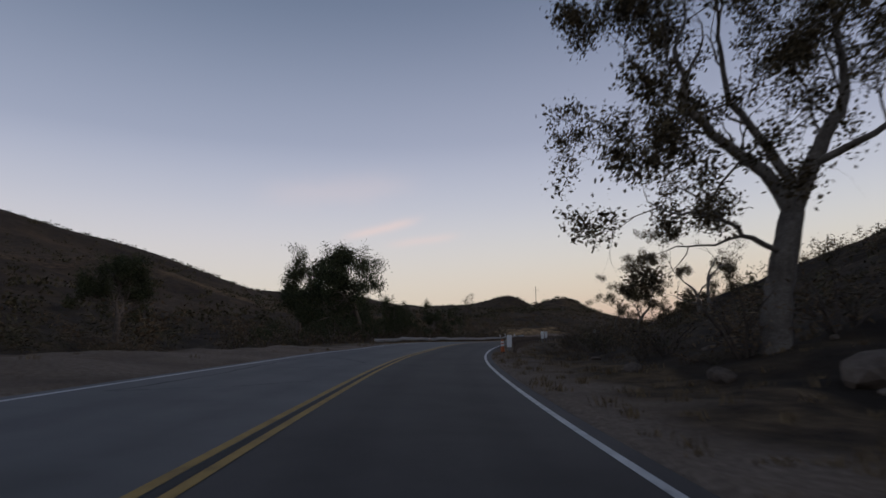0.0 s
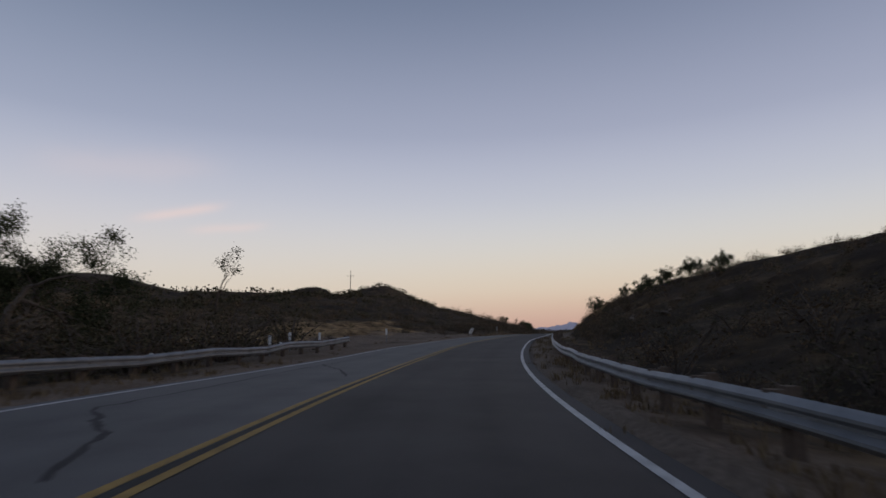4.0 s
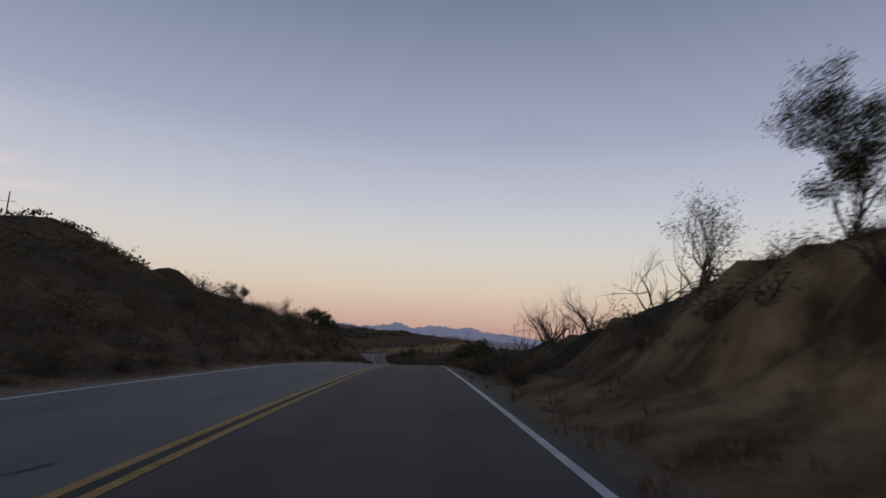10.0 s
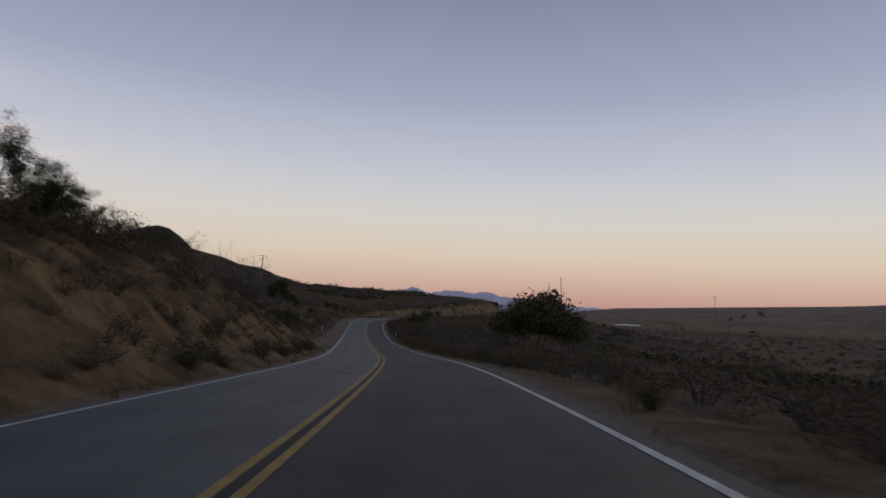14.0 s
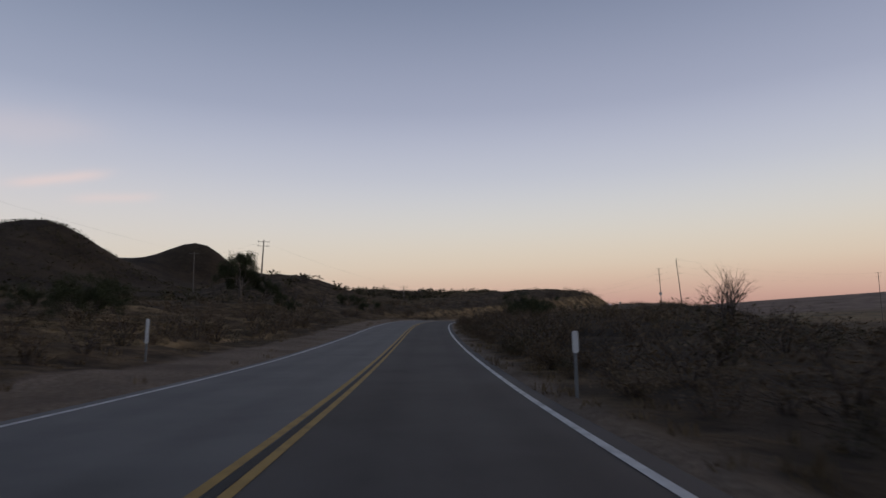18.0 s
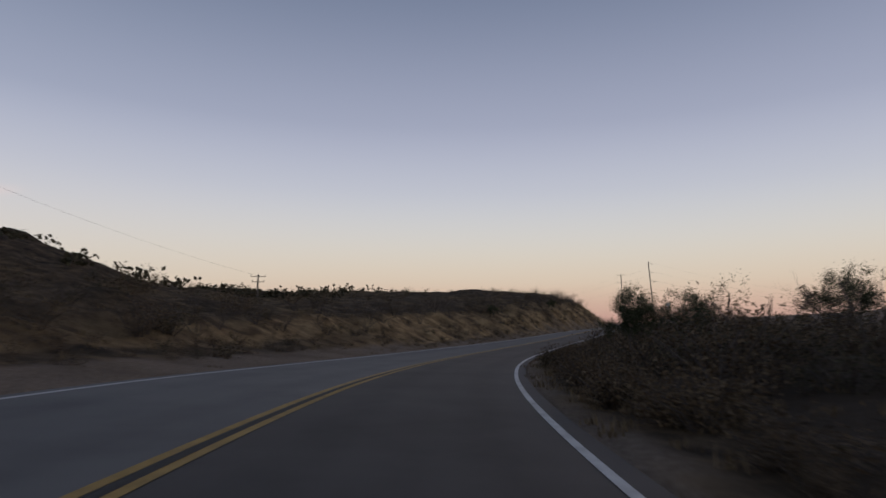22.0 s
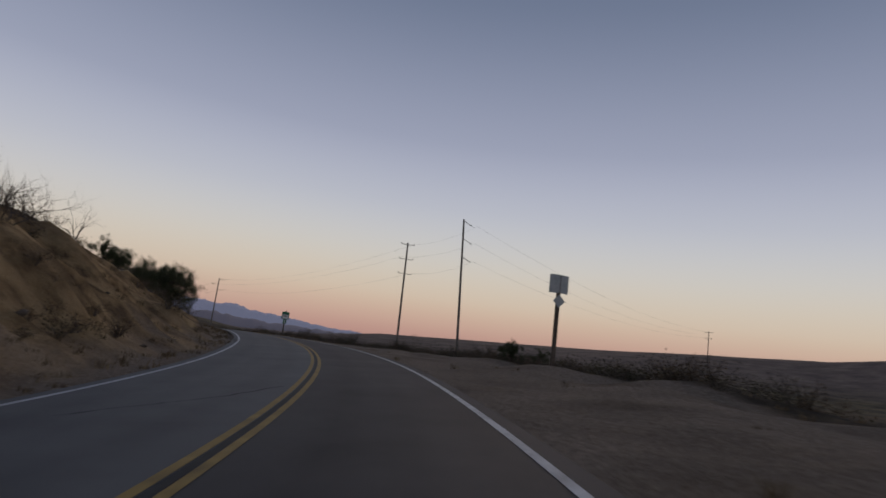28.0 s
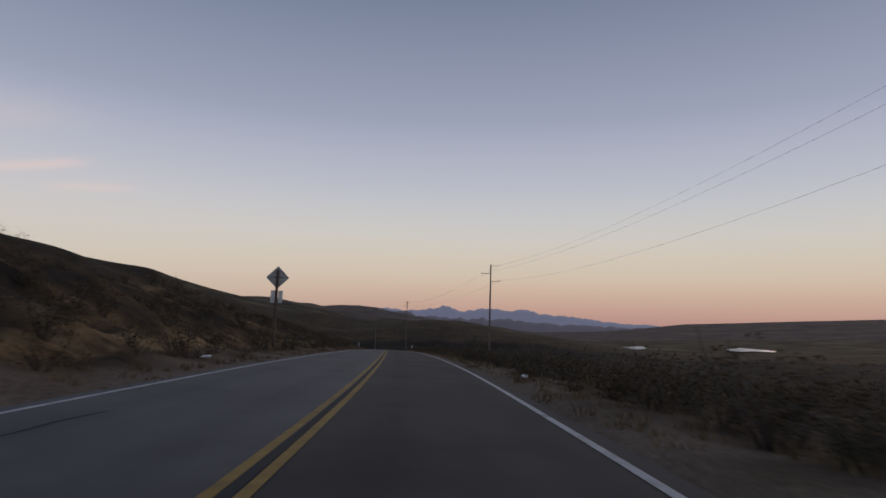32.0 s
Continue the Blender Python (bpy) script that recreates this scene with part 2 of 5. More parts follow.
def ground_material():
    m = bpy.data.materials.new("hillside_soil")
    m.use_nodes = True
    nd, ln = m.node_tree.nodes, m.node_tree.links
    b = nd["Principled BSDF"]
    co = nd.new("ShaderNodeTexCoord").outputs["Object"]

    def noise_n(scale, detail, rough=0.6):
        n = nd.new("ShaderNodeTexNoise")
        n.inputs["Scale"].default_value, n.inputs["Detail"].default_value, n.inputs["Roughness"].default_value = scale, detail, rough
        ln.new(co, n.inputs["Vector"])
        return n.outputs[0]

    def ramp(fac, stops):
        r = nd.new("ShaderNodeValToRGB")
        el = r.color_ramp.elements
        while len(el) < len(stops):
            el.new(0.5)
        for e, (p, c) in zip(el, stops):
            e.position, e.color = p, (*c, 1)
        ln.new(fac, r.inputs[0])
        return r.outputs[0]

    def mix(fac, a, c):
        n = nd.new("ShaderNodeMix")
        n.data_type = "RGBA"
        ln.new(fac, n.inputs[0])
        ln.new(a, n.inputs[6])
        ln.new(c, n.inputs[7])
        return n.outputs[2]

    big, mid, small = noise_n(0.06, 6, 0.65), noise_n(0.7, 6, 0.7), noise_n(9.0, 5, 0.7)
    scrub = ramp(mid, [(0.36, (0.032, 0.024, 0.017)), (0.5, (0.076, 0.054, 0.035)), (0.68, (0.175, 0.121, 0.071))])
    grass = ramp(mid, [(0.34, (0.055, 0.038, 0.022)), (0.5, (0.13, 0.088, 0.046)), (0.7, (0.25, 0.172, 0.09))])
    cover = mix(ramp(big, [(0.46, (0, 0, 0)), (0.64, (1, 1, 1))]), scrub, grass)
    shoulder = ramp(small, [(0.3, (0.13, 0.097, 0.072)), (0.5, (0.215, 0.165, 0.124)), (0.72, (0.31, 0.245, 0.19))])
    flat = nd.new("ShaderNodeMapping")
    flat.inputs["Scale"].default_value = (1.0, 1.0, 0.16)
    ln.new(co, flat.inputs["Vector"])
    streak = nd.new("ShaderNodeTexNoise")
    streak.inputs["Scale"].default_value, streak.inputs["Detail"].default_value, streak.inputs["Roughness"].default_value = 0.85, 6, 0.62
    ln.new(flat.outputs[0], streak.inputs["Vector"])
    bank = ramp(streak.outputs[0], [(0.36, (0.10, 0.064, 0.035)), (0.48, (0.27, 0.175, 0.086)), (0.64, (0.46, 0.315, 0.16))])
    at1, at2 = nd.new("ShaderNodeAttribute"), nd.new("ShaderNodeAttribute")
    at1.attribute_name, at2.attribute_name = "gravel", "cut"
    soil = mix(at2.outputs["Fac"], cover, bank)
    soil = mix(at1.outputs["Fac"], soil, shoulder)
    at3, at4 = nd.new("ShaderNodeAttribute"), nd.new("ShaderNodeAttribute")
    at3.attribute_name, at4.attribute_name = "plain", "mesa"
    wide = noise_n(0.022, 7, 0.7)
    meadow = ramp(wide, [(0.40, (0.058, 0.046, 0.033)), (0.53, (0.115, 0.092, 0.054)), (0.66, (0.20, 0.158, 0.084))])
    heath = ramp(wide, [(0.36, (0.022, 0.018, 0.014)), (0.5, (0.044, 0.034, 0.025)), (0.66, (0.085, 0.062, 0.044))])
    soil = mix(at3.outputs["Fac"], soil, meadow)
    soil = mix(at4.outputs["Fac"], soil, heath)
    at5 = nd.new("ShaderNodeAttribute")
    at5.attribute_name = "mesa_haze"
    # distance haze over the far mesa, put into a paler, purplish soil colour
    slope = ramp(wide, [(0.38, (0.105, 0.080, 0.070)), (0.5, (0.150, 0.114, 0.097)), (0.64, (0.21, 0.160, 0.130))])
    soil = mix(at5.outputs["Fac"], soil, slope)
    ln.new(soil, b.inputs["Base Color"])
    b.inputs["Roughness"].default_value = 0.97
    b.inputs["Specular IOR Level"].default_value = 0.1
    sm = nd.new("ShaderNodeMath")
    sm.operation = "MULTIPLY_ADD"
    ln.new(small, sm.inputs[0])
    sm.inputs[1].default_value = 0.3
    ln.new(mid, sm.inputs[2])
    bp = nd.new("ShaderNodeBump")
    bp.inputs["Strength"].default_value, bp.inputs["Distance"].default_value = 0.8, 0.35
    ln.new(sm.outputs[0], bp.inputs["Height"])
    ln.new(bp.outputs[0], b.inputs["Normal"])
    return m


M_GROUND = ground_material()

# ---- the line of the road: one node for every half second of the drive ----
SEG_HEADING = [
    -0.39, -1.44, -3.28, -5.83, -8.77, -11.76, -14.73, -17.72, -20.70, -23.54, -26.11, -28.47, -30.60, -32.30, -33.43, -34.03, -34.28, -34.35, -34.39,
    -34.50, -34.63, -34.80, -35.01, -35.19, -35.31, -35.37, -35.23, -34.68, -33.65, -32.35, -30.91, -29.24, -27.67, -26.82, -26.78, -26.94, -27.03,
    -27.23, -27.49, -27.79, -28.31, -29.38, -31.49, -35.05, -39.57, -44.28, -49.29, -54.77, -60.27, -64.76, -67.47, -68.21, -67.12, -64.74, -61.69,
    -58.15, -54.02, -49.57, -45.16, -41.04, -37.39, -34.26, -31.79, -30.11, -28.87, -27.81, -27.04, -26.58, -26.33, -26.22, -26.18, -26.20, -26.25,
    -26.31, -26.38, -26.46, -26.53, -26.61]
SEG_LENGTH = [
    9.02, 8.98, 8.92, 8.87, 8.85, 8.82, 8.77, 8.72, 8.65, 8.57, 8.49, 8.39, 8.31, 8.29, 8.30, 8.30, 8.25, 8.17, 8.10, 8.10, 8.16, 8.26, 8.37, 8.49,
    8.61, 8.73, 8.84, 8.95, 9.05, 9.15, 9.25, 9.35, 9.45, 9.55, 9.63, 9.70, 9.77, 9.83, 9.86, 9.88, 9.88, 9.87, 9.84, 9.81, 9.77, 9.73, 9.69, 9.65,
    9.61, 9.58, 9.56, 9.54, 9.53, 9.54, 9.55, 9.56, 9.56, 9.58, 9.59, 9.58, 9.57, 9.56, 9.56, 9.56, 9.55, 9.55, 9.55, 9.54, 9.54, 9.54, 9.54, 9.54,
    9.54, 9.54, 9.54, 9.54, 9.54, 9.54]
LEVEL = [
    0.00, 0.24, 0.50, 0.76, 1.01, 1.32, 1.57, 1.76, 1.91, 2.03, 2.17, 2.39, 2.69, 2.97, 3.21, 3.44, 3.65, 3.84, 4.01, 4.16, 4.28, 4.33, 4.30, 4.21,
    4.05, 3.81, 3.50, 3.17, 2.80, 2.38, 1.90, 1.35, 0.78, 0.27, -0.14, -0.49, -0.82, -1.03, -1.08, -1.00, -0.83, -0.59, -0.34, -0.15, -0.04, -0.05,
    -0.14, -0.18, -0.09, 0.16, 0.59, 1.18, 1.73, 2.13, 2.46, 2.69, 2.84, 2.98, 3.15, 3.30, 3.40, 3.46, 3.47, 3.44, 3.34, 3.19, 3.01, 2.78, 2.50, 2.19,
    1.87, 1.54, 1.19, 0.83, 0.47, 0.09, -0.28, -0.66, -1.04]
BANK = [
    -0.057, -0.065, -0.063, -0.068, -0.065, -0.066, -0.051, -0.040, -0.026, -0.019, -0.008, 0.001, 0.004, 0.015, 0.008, 0.004, 0.009, 0.012, 0.017,
    0.012, 0.019, 0.014, 0.012, 0.006, 0.013, 0.012, 0.024, 0.030, 0.043, 0.046, 0.050, 0.044, 0.029, 0.018, 0.009, 0.002, -0.009, -0.010, -0.002,
    -0.004, -0.006, -0.013, -0.018, -0.029, -0.032, -0.033, -0.024, -0.019, -0.015, 0.001, 0.024, 0.053, 0.072, 0.093, 0.099, 0.102, 0.101, 0.090,
    0.076, 0.052, 0.034, 0.008, 0.001, -0.001, -0.002, -0.015, -0.017, -0.015, -0.012, -0.011, -0.011, -0.010, -0.009, -0.009, -0.009, -0.008, -0.008,
    -0.008, -0.008]
LANE_LEFT = [
    3.98, 3.99, 3.98, 3.92, 3.83, 3.79, 3.78, 3.81, 3.82, 3.81, 3.79, 3.76, 3.73, 3.68, 3.62, 3.58, 3.59, 3.60, 3.60, 3.58, 3.60, 3.66, 3.71, 3.70,
    3.66, 3.60, 3.54, 3.47, 3.40, 3.41, 3.41, 3.45, 3.48, 3.53, 3.53, 3.54, 3.54, 3.54, 3.55, 3.55]
LANE_RIGHT = [
    3.55, 3.57, 3.59, 3.71, 3.84, 3.92, 4.00, 3.98, 3.87, 3.72, 3.59, 3.51, 3.49, 3.43, 3.43, 3.34, 3.29, 3.25, 3.19, 3.21, 3.24, 3.32, 3.44, 3.54,
    3.48, 3.48, 3.37, 3.20, 2.95, 2.84, 2.84, 2.92, 3.06, 3.19, 3.30, 3.38, 3.43, 3.47, 3.48, 3.49]

HALF = 0.5
BACK = 8            # nodes added behind the start, straight on
AHEAD = 10


def road_nodes():
    hd = np.radians(np.array([SEG_HEADING[0]] * BACK + SEG_HEADING + [SEG_HEADING[-1] + 3 * k for k in range(1, AHEAD + 1)]))
    ln = np.array([SEG_LENGTH[0]] * BACK + SEG_LENGTH + [SEG_LENGTH[-1]] * AHEAD)
    xy = np.zeros((len(hd) + 1, 2))
    xy[1:, 0] = np.cumsum(-np.sin(hd) * ln)
    xy[1:, 1] = np.cumsum(np.cos(hd) * ln)
    xy -= xy[BACK]
    lv = LEVEL[:]
    z = np.array([lv[0] - 0.02 * ln[0] * (BACK - i) for i in range(BACK)] + lv + [lv[-1] - 0.5 * k for k in range(1, AHEAD + 1)])
    bank = np.array([BANK[0]] * BACK + BANK + [BANK[-1]] * AHEAD)
    return xy, z, bank


def smooth(c, sub):
    """Catmull-Rom through the rows of c."""
    c = np.asarray(c, float)
    if c.ndim == 1:
        c = c[:, None]
    p = np.vstack([2 * c[0] - c[1], c, 2 * c[-1] - c[-2]])
    u = (np.arange(sub) / sub)[None, :, None]
    p0, p1, p2, p3 = p[:-3, None], p[1:-2, None], p[2:-1, None], p[3:, None]
    o = 0.5 * (2 * p1 + (p2 - p0) * u + (2 * p0 - 5 * p1 + 4 * p2 - p3) * u ** 2 + (3 * p1 - p0 - 3 * p2 + p3) * u ** 3)
    return np.vstack([o.reshape(-1, c.shape[1]), c[-1:]])


SUB = 14            # a sample about every 0.65 m
_xy, _z, _b = road_nodes()
CXY, CZ, CB = smooth(_xy, SUB), smooth(_z, SUB)[:, 0], smooth(_b, SUB)[:, 0]
CT = (np.arange(len(CZ)) / SUB - BACK) * HALF
_d = np.gradient(CXY, axis=0)
_d /= np.linalg.norm(_d, axis=1, keepdims=True)
CR = np.stack([_d[:, 1], -_d[:, 0]], 1)          # to the right
WL = np.interp(CT, np.arange(len(LANE_LEFT)), LANE_LEFT)
WR = np.interp(CT, np.arange(len(LANE_RIGHT)), LANE_RIGHT)


def at(t, d, h=0.0):
    """A place beside the road: t seconds along it, d metres to the right of the yellow line, h above the ground there."""
    i = np.interp(t, CT, np.arange(len(CT)))
    f = lambda a: np.interp(i, np.arange(len(CT)), a)
    x, y = f(CXY[:, 0]) + d * f(CR[:, 0]), f(CXY[:, 1]) + d * f(CR[:, 1])
    return Vector((x, y, float(height(np.array([x]), np.array([y]))[0]) + h))


def heading(t):
    i = int(round(np.interp(t, CT, np.arange(len(CT)))))
    return math.atan2(CR[i, 1], CR[i, 0])


# ---- the lie of the land: cross-sections, heights over the road at these distances ----
DIST = np.array([4.6, 6.0, 8.0, 11.0, 16.0, 25.0, 40.0, 70.0, 120.0])
STATIONS = []


def station(t, left, right):
    STATIONS.append((t, left, right))


station(-4, [0, .1, .2, .2, .4, 1.4, 5, 16, 33], [0, .1, .3, .8, 1.5, 4, 9, 22, 36])
station(1, [0, .1, .2, .2, .4, 1.4, 5, 15, 31], [0, .1, .3, .8, 1.5, 4, 9, 22, 36])
station(3, [0, 0, -.3, -1.0, -1, .3, 3, 11, 25], [0, -.2, -.4, -.5, .3, 2.5, 8, 22, 36])
station(5, [0, 0, -.2, -.8, -.5, .3, 3, 9, 19], [0, -.2, -.6, -.5, .8, 4, 10, 22, 34])
station(6.3, [0, .1, .1, .2, .3, .8, 2.5, 8, 20], [0, -.1, -.2, .2, 1.6, 4.4, 9, 17, 26])
station(7.6, [0, .1, .2, .4, .9, 2.2, 3.0, 6, 12], [0, .1, .4, 1.9, 4.2, 6.8, 9.5, 14, 20])
station(9, [0, .1, .3, .7, 1.4, 2.6, 4.4, 8, 12], [0, .2, 1.5, 3.8, 5.8, 7.4, 9, 11, 13])
station(10.2, [0, .2, .5, 1.1, 2.0, 3.8, 6.5, 9, 12], [0, .5, 2.5, 4.2, 5.4, 6, 6, 4, 2])
station(10.8, [0, .2, .7, 1.5, 2.6, 4.6, 7.5, 10, 12], [0, .5, 2.4, 3.4, 4.0, 4.0, 3.0, 0, -4])
station(11.7, [0, .3, 1.0, 2.1, 3.5, 5.8, 8.8, 11, 12], [0, .2, 1.2, 1.6, 1.4, .4, -1.8, -5, -9])
station(12.4, [0, .4, 1.3, 2.6, 4.2, 6.5, 9.8, 12, 12], [0, 0, .1, -.1, -.5, -1.5, -3.2, -6, -10])
station(13, [0, .5, 1.5, 3.0, 4.6, 7, 10.5, 13, 13], [0, -.2, -.5, -1.0, -1.6, -2.4, -4, -7, -10])
station(14.5, [0, .9, 2.9, 4.3, 5.2, 7, 10, 12, 12], [0, -.2, -.5, -1.0, -1.5, -2.2, -3.5, -6, -9])
station(16, [0, .6, 2.4, 4.6, 6.6, 8.4, 9.4, 10.5, 11.5], [0, -.2, -.4, -.7, -1.1, -1.7, -2.6, -5, -8])
station(16.8, [0, .4, 1.7, 4.0, 6.8, 7.8, 8.4, 9.5, 11.5], [0, -.2, -.3, -.6, -.9, -1.4, -2.2, -4.5, -8])
station(17.6, [0, .2, .7, 1.5, 3.2, 4.4, 5.4, 7, 11], [0, -.1, -.3, -.4, -.6, -1.0, -1.8, -4, -7])
station(19.5, [0, .1, .2, .4, .7, 1.4, 2.6, 5, 9], [0, 0, .2, .4, .4, -.1, -1.6, -4, -8])
station(21, [0, .1, .2, .5, 1.2, 2.2, 3.4, 5, 8], [0, 0, .4, .7, .7, 0, -2.0, -6, -10])
station(23, [0, .1, .4, 1.4, 2.6, 3.2, 3.4, 3.4, 4.5], [0, .1, .6, 1.0, .9, -.4, -4, -9, -12])
station(24.6, [0, .2, 1.2, 2.6, 3.2, 3.4, 3.4, 3.4, 4.5], [0, .1, .3, .5, .2, -1.5, -5, -10, -13])
station(25.5, [0, .6, 2.2, 3.3, 3.9, 4.0, 4.0, 4.2, 5], [0, .2, .4, .3, -.3, -2.2, -5, -10, -13])
station(26.3, [0, 1.0, 3.0, 4.1, 4.6, 4.8, 4.8, 5, 6], [0, .2, .6, .5, -.2, -2.2, -6, -11, -14])
station(27.1, [0, 1.2, 3.0, 4.3, 5.4, 5.8, 5.8, 6, 7], [0, 0, .1, .2, -.3, -2, -6, -11, -14])
station(28.5, [0, .9, 3.0, 5.0, 6.4, 6.4, 5.6, 5, 5], [0, 0, .05, .05, -.2, -1.0, -5, -11, -14])
station(30, [0, .4, 1.5, 3.2, 4.4, 4.8, 4.8, 5, 8], [0, 0, .05, 0, -.3, -.8, -4, -10, -14])
station(31.5, [0, .3, 1.0, 2.0, 3.0, 4.2, 6, 8, 11], [0, -.1, -.2, -.4, -.7, -1.2, -4, -10, -14])
station(33, [0, .3, 1.2, 2.6, 4.4, 6.8, 9.0, 9.5, 10], [0, -.1, -.25, -.5, -1.0, -1.8, -4.6, -10, -14])
station(35, [0, .3, 1.0, 2.2, 4.0, 6.4, 8.6, 9.2, 10], [0, -.1, -.3, -.6, -1.2, -2.2, -5, -10, -14])
station(44, [0, .2, .5, 1.0, 1.6, 2.6, 4.5, 8, 12], [0, -.1, -.3, -.6, -1.2, -2.2, -5, -10, -14])
ST = np.array([s[0] for s in STATIONS], float)
SL, SR = np.array([s[1] for s in STATIONS], float), np.array([s[2] for s in STATIONS], float)


def wave(x, y, size, seed):
    """Cheap smooth noise, -1 to 1."""
    r = np.random.RandomState(seed)
    v = np.zeros_like(x, dtype=float)
    for k in range(7):
        a, ph, f = r.uniform(0, math.tau), r.uniform(0, math.tau), r.uniform(0.6, 1.6) / size * math.tau
        v += np.sin((x * math.cos(a) + y * math.sin(a)) * f + ph + 1.3 * np.sin((x * math.sin(a) - y * math.cos(a)) * f * 0.7 + ph))
    return v / 4.2


def beside(x, y):
    """For places x, y: index of the nearest sample of the road, and the signed distance from it."""
    idx = np.zeros(len(x), int)
    for a in range(0, len(x), 4000):
        dx = x[a:a + 4000, None] - CXY[None, ::3, 0]
        dy = y[a:a + 4000, None] - CXY[None, ::3, 1]
        j = (dx * dx + dy * dy).argmin(1) * 3
        best, bd = j.copy(), np.full(len(j), 1e18)
        for o in (-2, -1, 0, 1, 2):
            q = np.clip(j + o, 0, len(CXY) - 1)
            dd = (x[a:a + 4000] - CXY[q, 0]) ** 2 + (y[a:a + 4000] - CXY[q, 1]) ** 2
            m = dd < bd
            best[m], bd[m] = q[m], dd[m]
        idx[a:a + 4000] = best
    rx, ry = x - CXY[idx, 0], y - CXY[idx, 1]
    d = np.hypot(rx, ry) * np.where(rx * CR[idx, 0] + ry * CR[idx, 1] >= 0, 1, -1)
    return idx, d


def far_land(x, y, d):
    """The country beyond the roadside: a wide valley to the right with a mesa behind it, hills to the left."""
    u = (x - 320) * math.cos(radians(-38)) + (y - 450) * math.sin(radians(-38))      # to the right of the general way
    v = (y - 450) * math.cos(radians(-38)) - (x - 320) * math.sin(radians(-38))      # along the general way
    step = lambda q: np.clip(q, 0, 1) ** 2 * (3 - 2 * np.clip(q, 0, 1))
    r, phi = np.hypot(u, v), np.degrees(np.arctan2(u, v))
    mesa = np.interp(phi, [4, 9, 14, 20, 30, 38, 46, 55, 62, 70, 90, 130, 160], [0, 15, 29, 39, 57, 74, 92, 104, 138, 165, 172, 172, 0])
    right = -12 + 9 * step((u - 20) / 500) + 0.3 * wave(x, y, 500, 5) + (mesa + 5 * wave(x, y, 700, 6)) * step((r - 720) / 1050)
    left = 9 + (36 + 11 * wave(x, y, 330, 7)) * step((-u - 130) / 260) + 2.5 * wave(x, y, 120, 8)
    left = left + 17 * step((-v - 270) / 120) * step((-u - 40) / 110)
    k = np.clip((u + 60) / 160, 0, 1)
    return left * (1 - k) + right * k


# round hills behind the roadside: x, y, height, half width
KNOLLS = ((-197, 213, 27.5, 67), (-27, 724, 17.8, 26), (230, 920, 10.2, 48), (76.4, 294.7, 17.3, 26), (82, 255, 5.0, 13.3),
          (177.7, 419, 11.0, 16.6), (208, 834, 31.2, 26), (104, 699, 20.5, 29), (570, 1350, -15, 130))


def knolls(x, y):
    return sum(tall * np.exp(-((x - cx) ** 2 + (y - cy) ** 2) / (2 * wide ** 2)) for cx, cy, tall, wide in KNOLLS)


def land(idx, d, x, y):
    t, a = CT[idx], np.abs(d)
    tab = np.where((d > 0)[:, None], np.stack([np.interp(t, ST, SR[:, c]) for c in range(len(DIST))], 1),
                   np.stack([np.interp(t, ST, SL[:, c]) for c in range(len(DIST))], 1))
    j = np.clip(np.searchsorted(DIST, a) - 1, 0, len(DIST) - 2)
    w = np.clip((a - DIST[j]) / (DIST[j + 1] - DIST[j]), 0, 1)
    r = np.arange(len(d))
    h = tab[r, j] * (1 - w) + tab[r, j + 1] * w
    edge = np.where(d > 0, WR[idx], WL[idx]) + 0.40
    off = np.clip(a - edge, 0, None)
    rough = np.clip(off / 6, 0, 1)
    steep = np.abs(tab[r, j + 1] - tab[r, j]) / (DIST[j + 1] - DIST[j])
    h = h + rough * (0.10 * wave(x, y, 2.2, 1) + 0.22 * wave(x, y, 6, 2) + 0.5 * wave(x, y, 22, 3) * np.clip(off / 20, 0, 1))
    # rain gullies and slumps on the steep cuts
    along = CT[idx] * 19.0
    rill = np.abs(wave(along, d * 0.22, 3.6, 9)) + 0.55 * np.abs(wave(along, d * 0.3, 1.9, 10))
    h = h + np.clip((steep - 0.25) / 0.35, 0, 1) * np.clip(off / 3.0, 0, 1) * (0.55 * (rill - 0.6) + 0.3 * wave(x, y, 5.0, 11))
    z = CZ[idx] + h + np.clip(d, -8, 8) * CB[idx] * np.clip(1 - (a - 8) / 20, 0, 1)
    inside = a < edge
    z = np.where(inside, z - 0.10, z)
    k = np.clip((a - 70) / 230, 0, 1)
    k = k * k * (3 - 2 * k)
    z = z * (1 - k) + far_land(x, y, d) * k
    z = z + knolls(x, y) * np.clip((a - 30) / 35, 0, 1)
    return z, off, steep


def height(x, y):
    idx, d = beside(x, y)
    return land(idx, d, x, y)[0]


def part(name, verts, faces, mat, parent=None, label="", smooth_shade=False, at_=None):
    me = bpy.data.meshes.new(name)
    me.from_pydata([tuple(v) for v in verts], [], faces)
    me.materials.append(mat)
    if smooth_shade:
        me.polygons.foreach_set("use_smooth", [True] * len(me.polygons))
    me.update()
    ob = new(name, me)
    if parent is not None:
        ob.parent = parent
    if at_ is not None:
        ob.matrix_basis = at_
    if label:
        ob["label"] = label
    return ob


def mesh_np(name, v, quads, mat, smooth_shade=True):
    me = bpy.data.meshes.new(name)
    me.vertices.add(len(v))
    me.vertices.foreach_set("co", np.asarray(v, np.float32).ravel())
    n = len(quads)
    k = quads.shape[1]
    me.loops.add(n * k)
    me.loops.foreach_set("vertex_index", quads.astype(np.int32).ravel())
    me.polygons.add(n)
    me.polygons.foreach_set("loop_start", np.arange(0, n * k, k, dtype=np.int32))
    me.polygons.foreach_set("use_smooth", np.full(n, smooth_shade))
    me.materials.append(mat)
    me.update(calc_edges=True)
    me.validate()
    return me


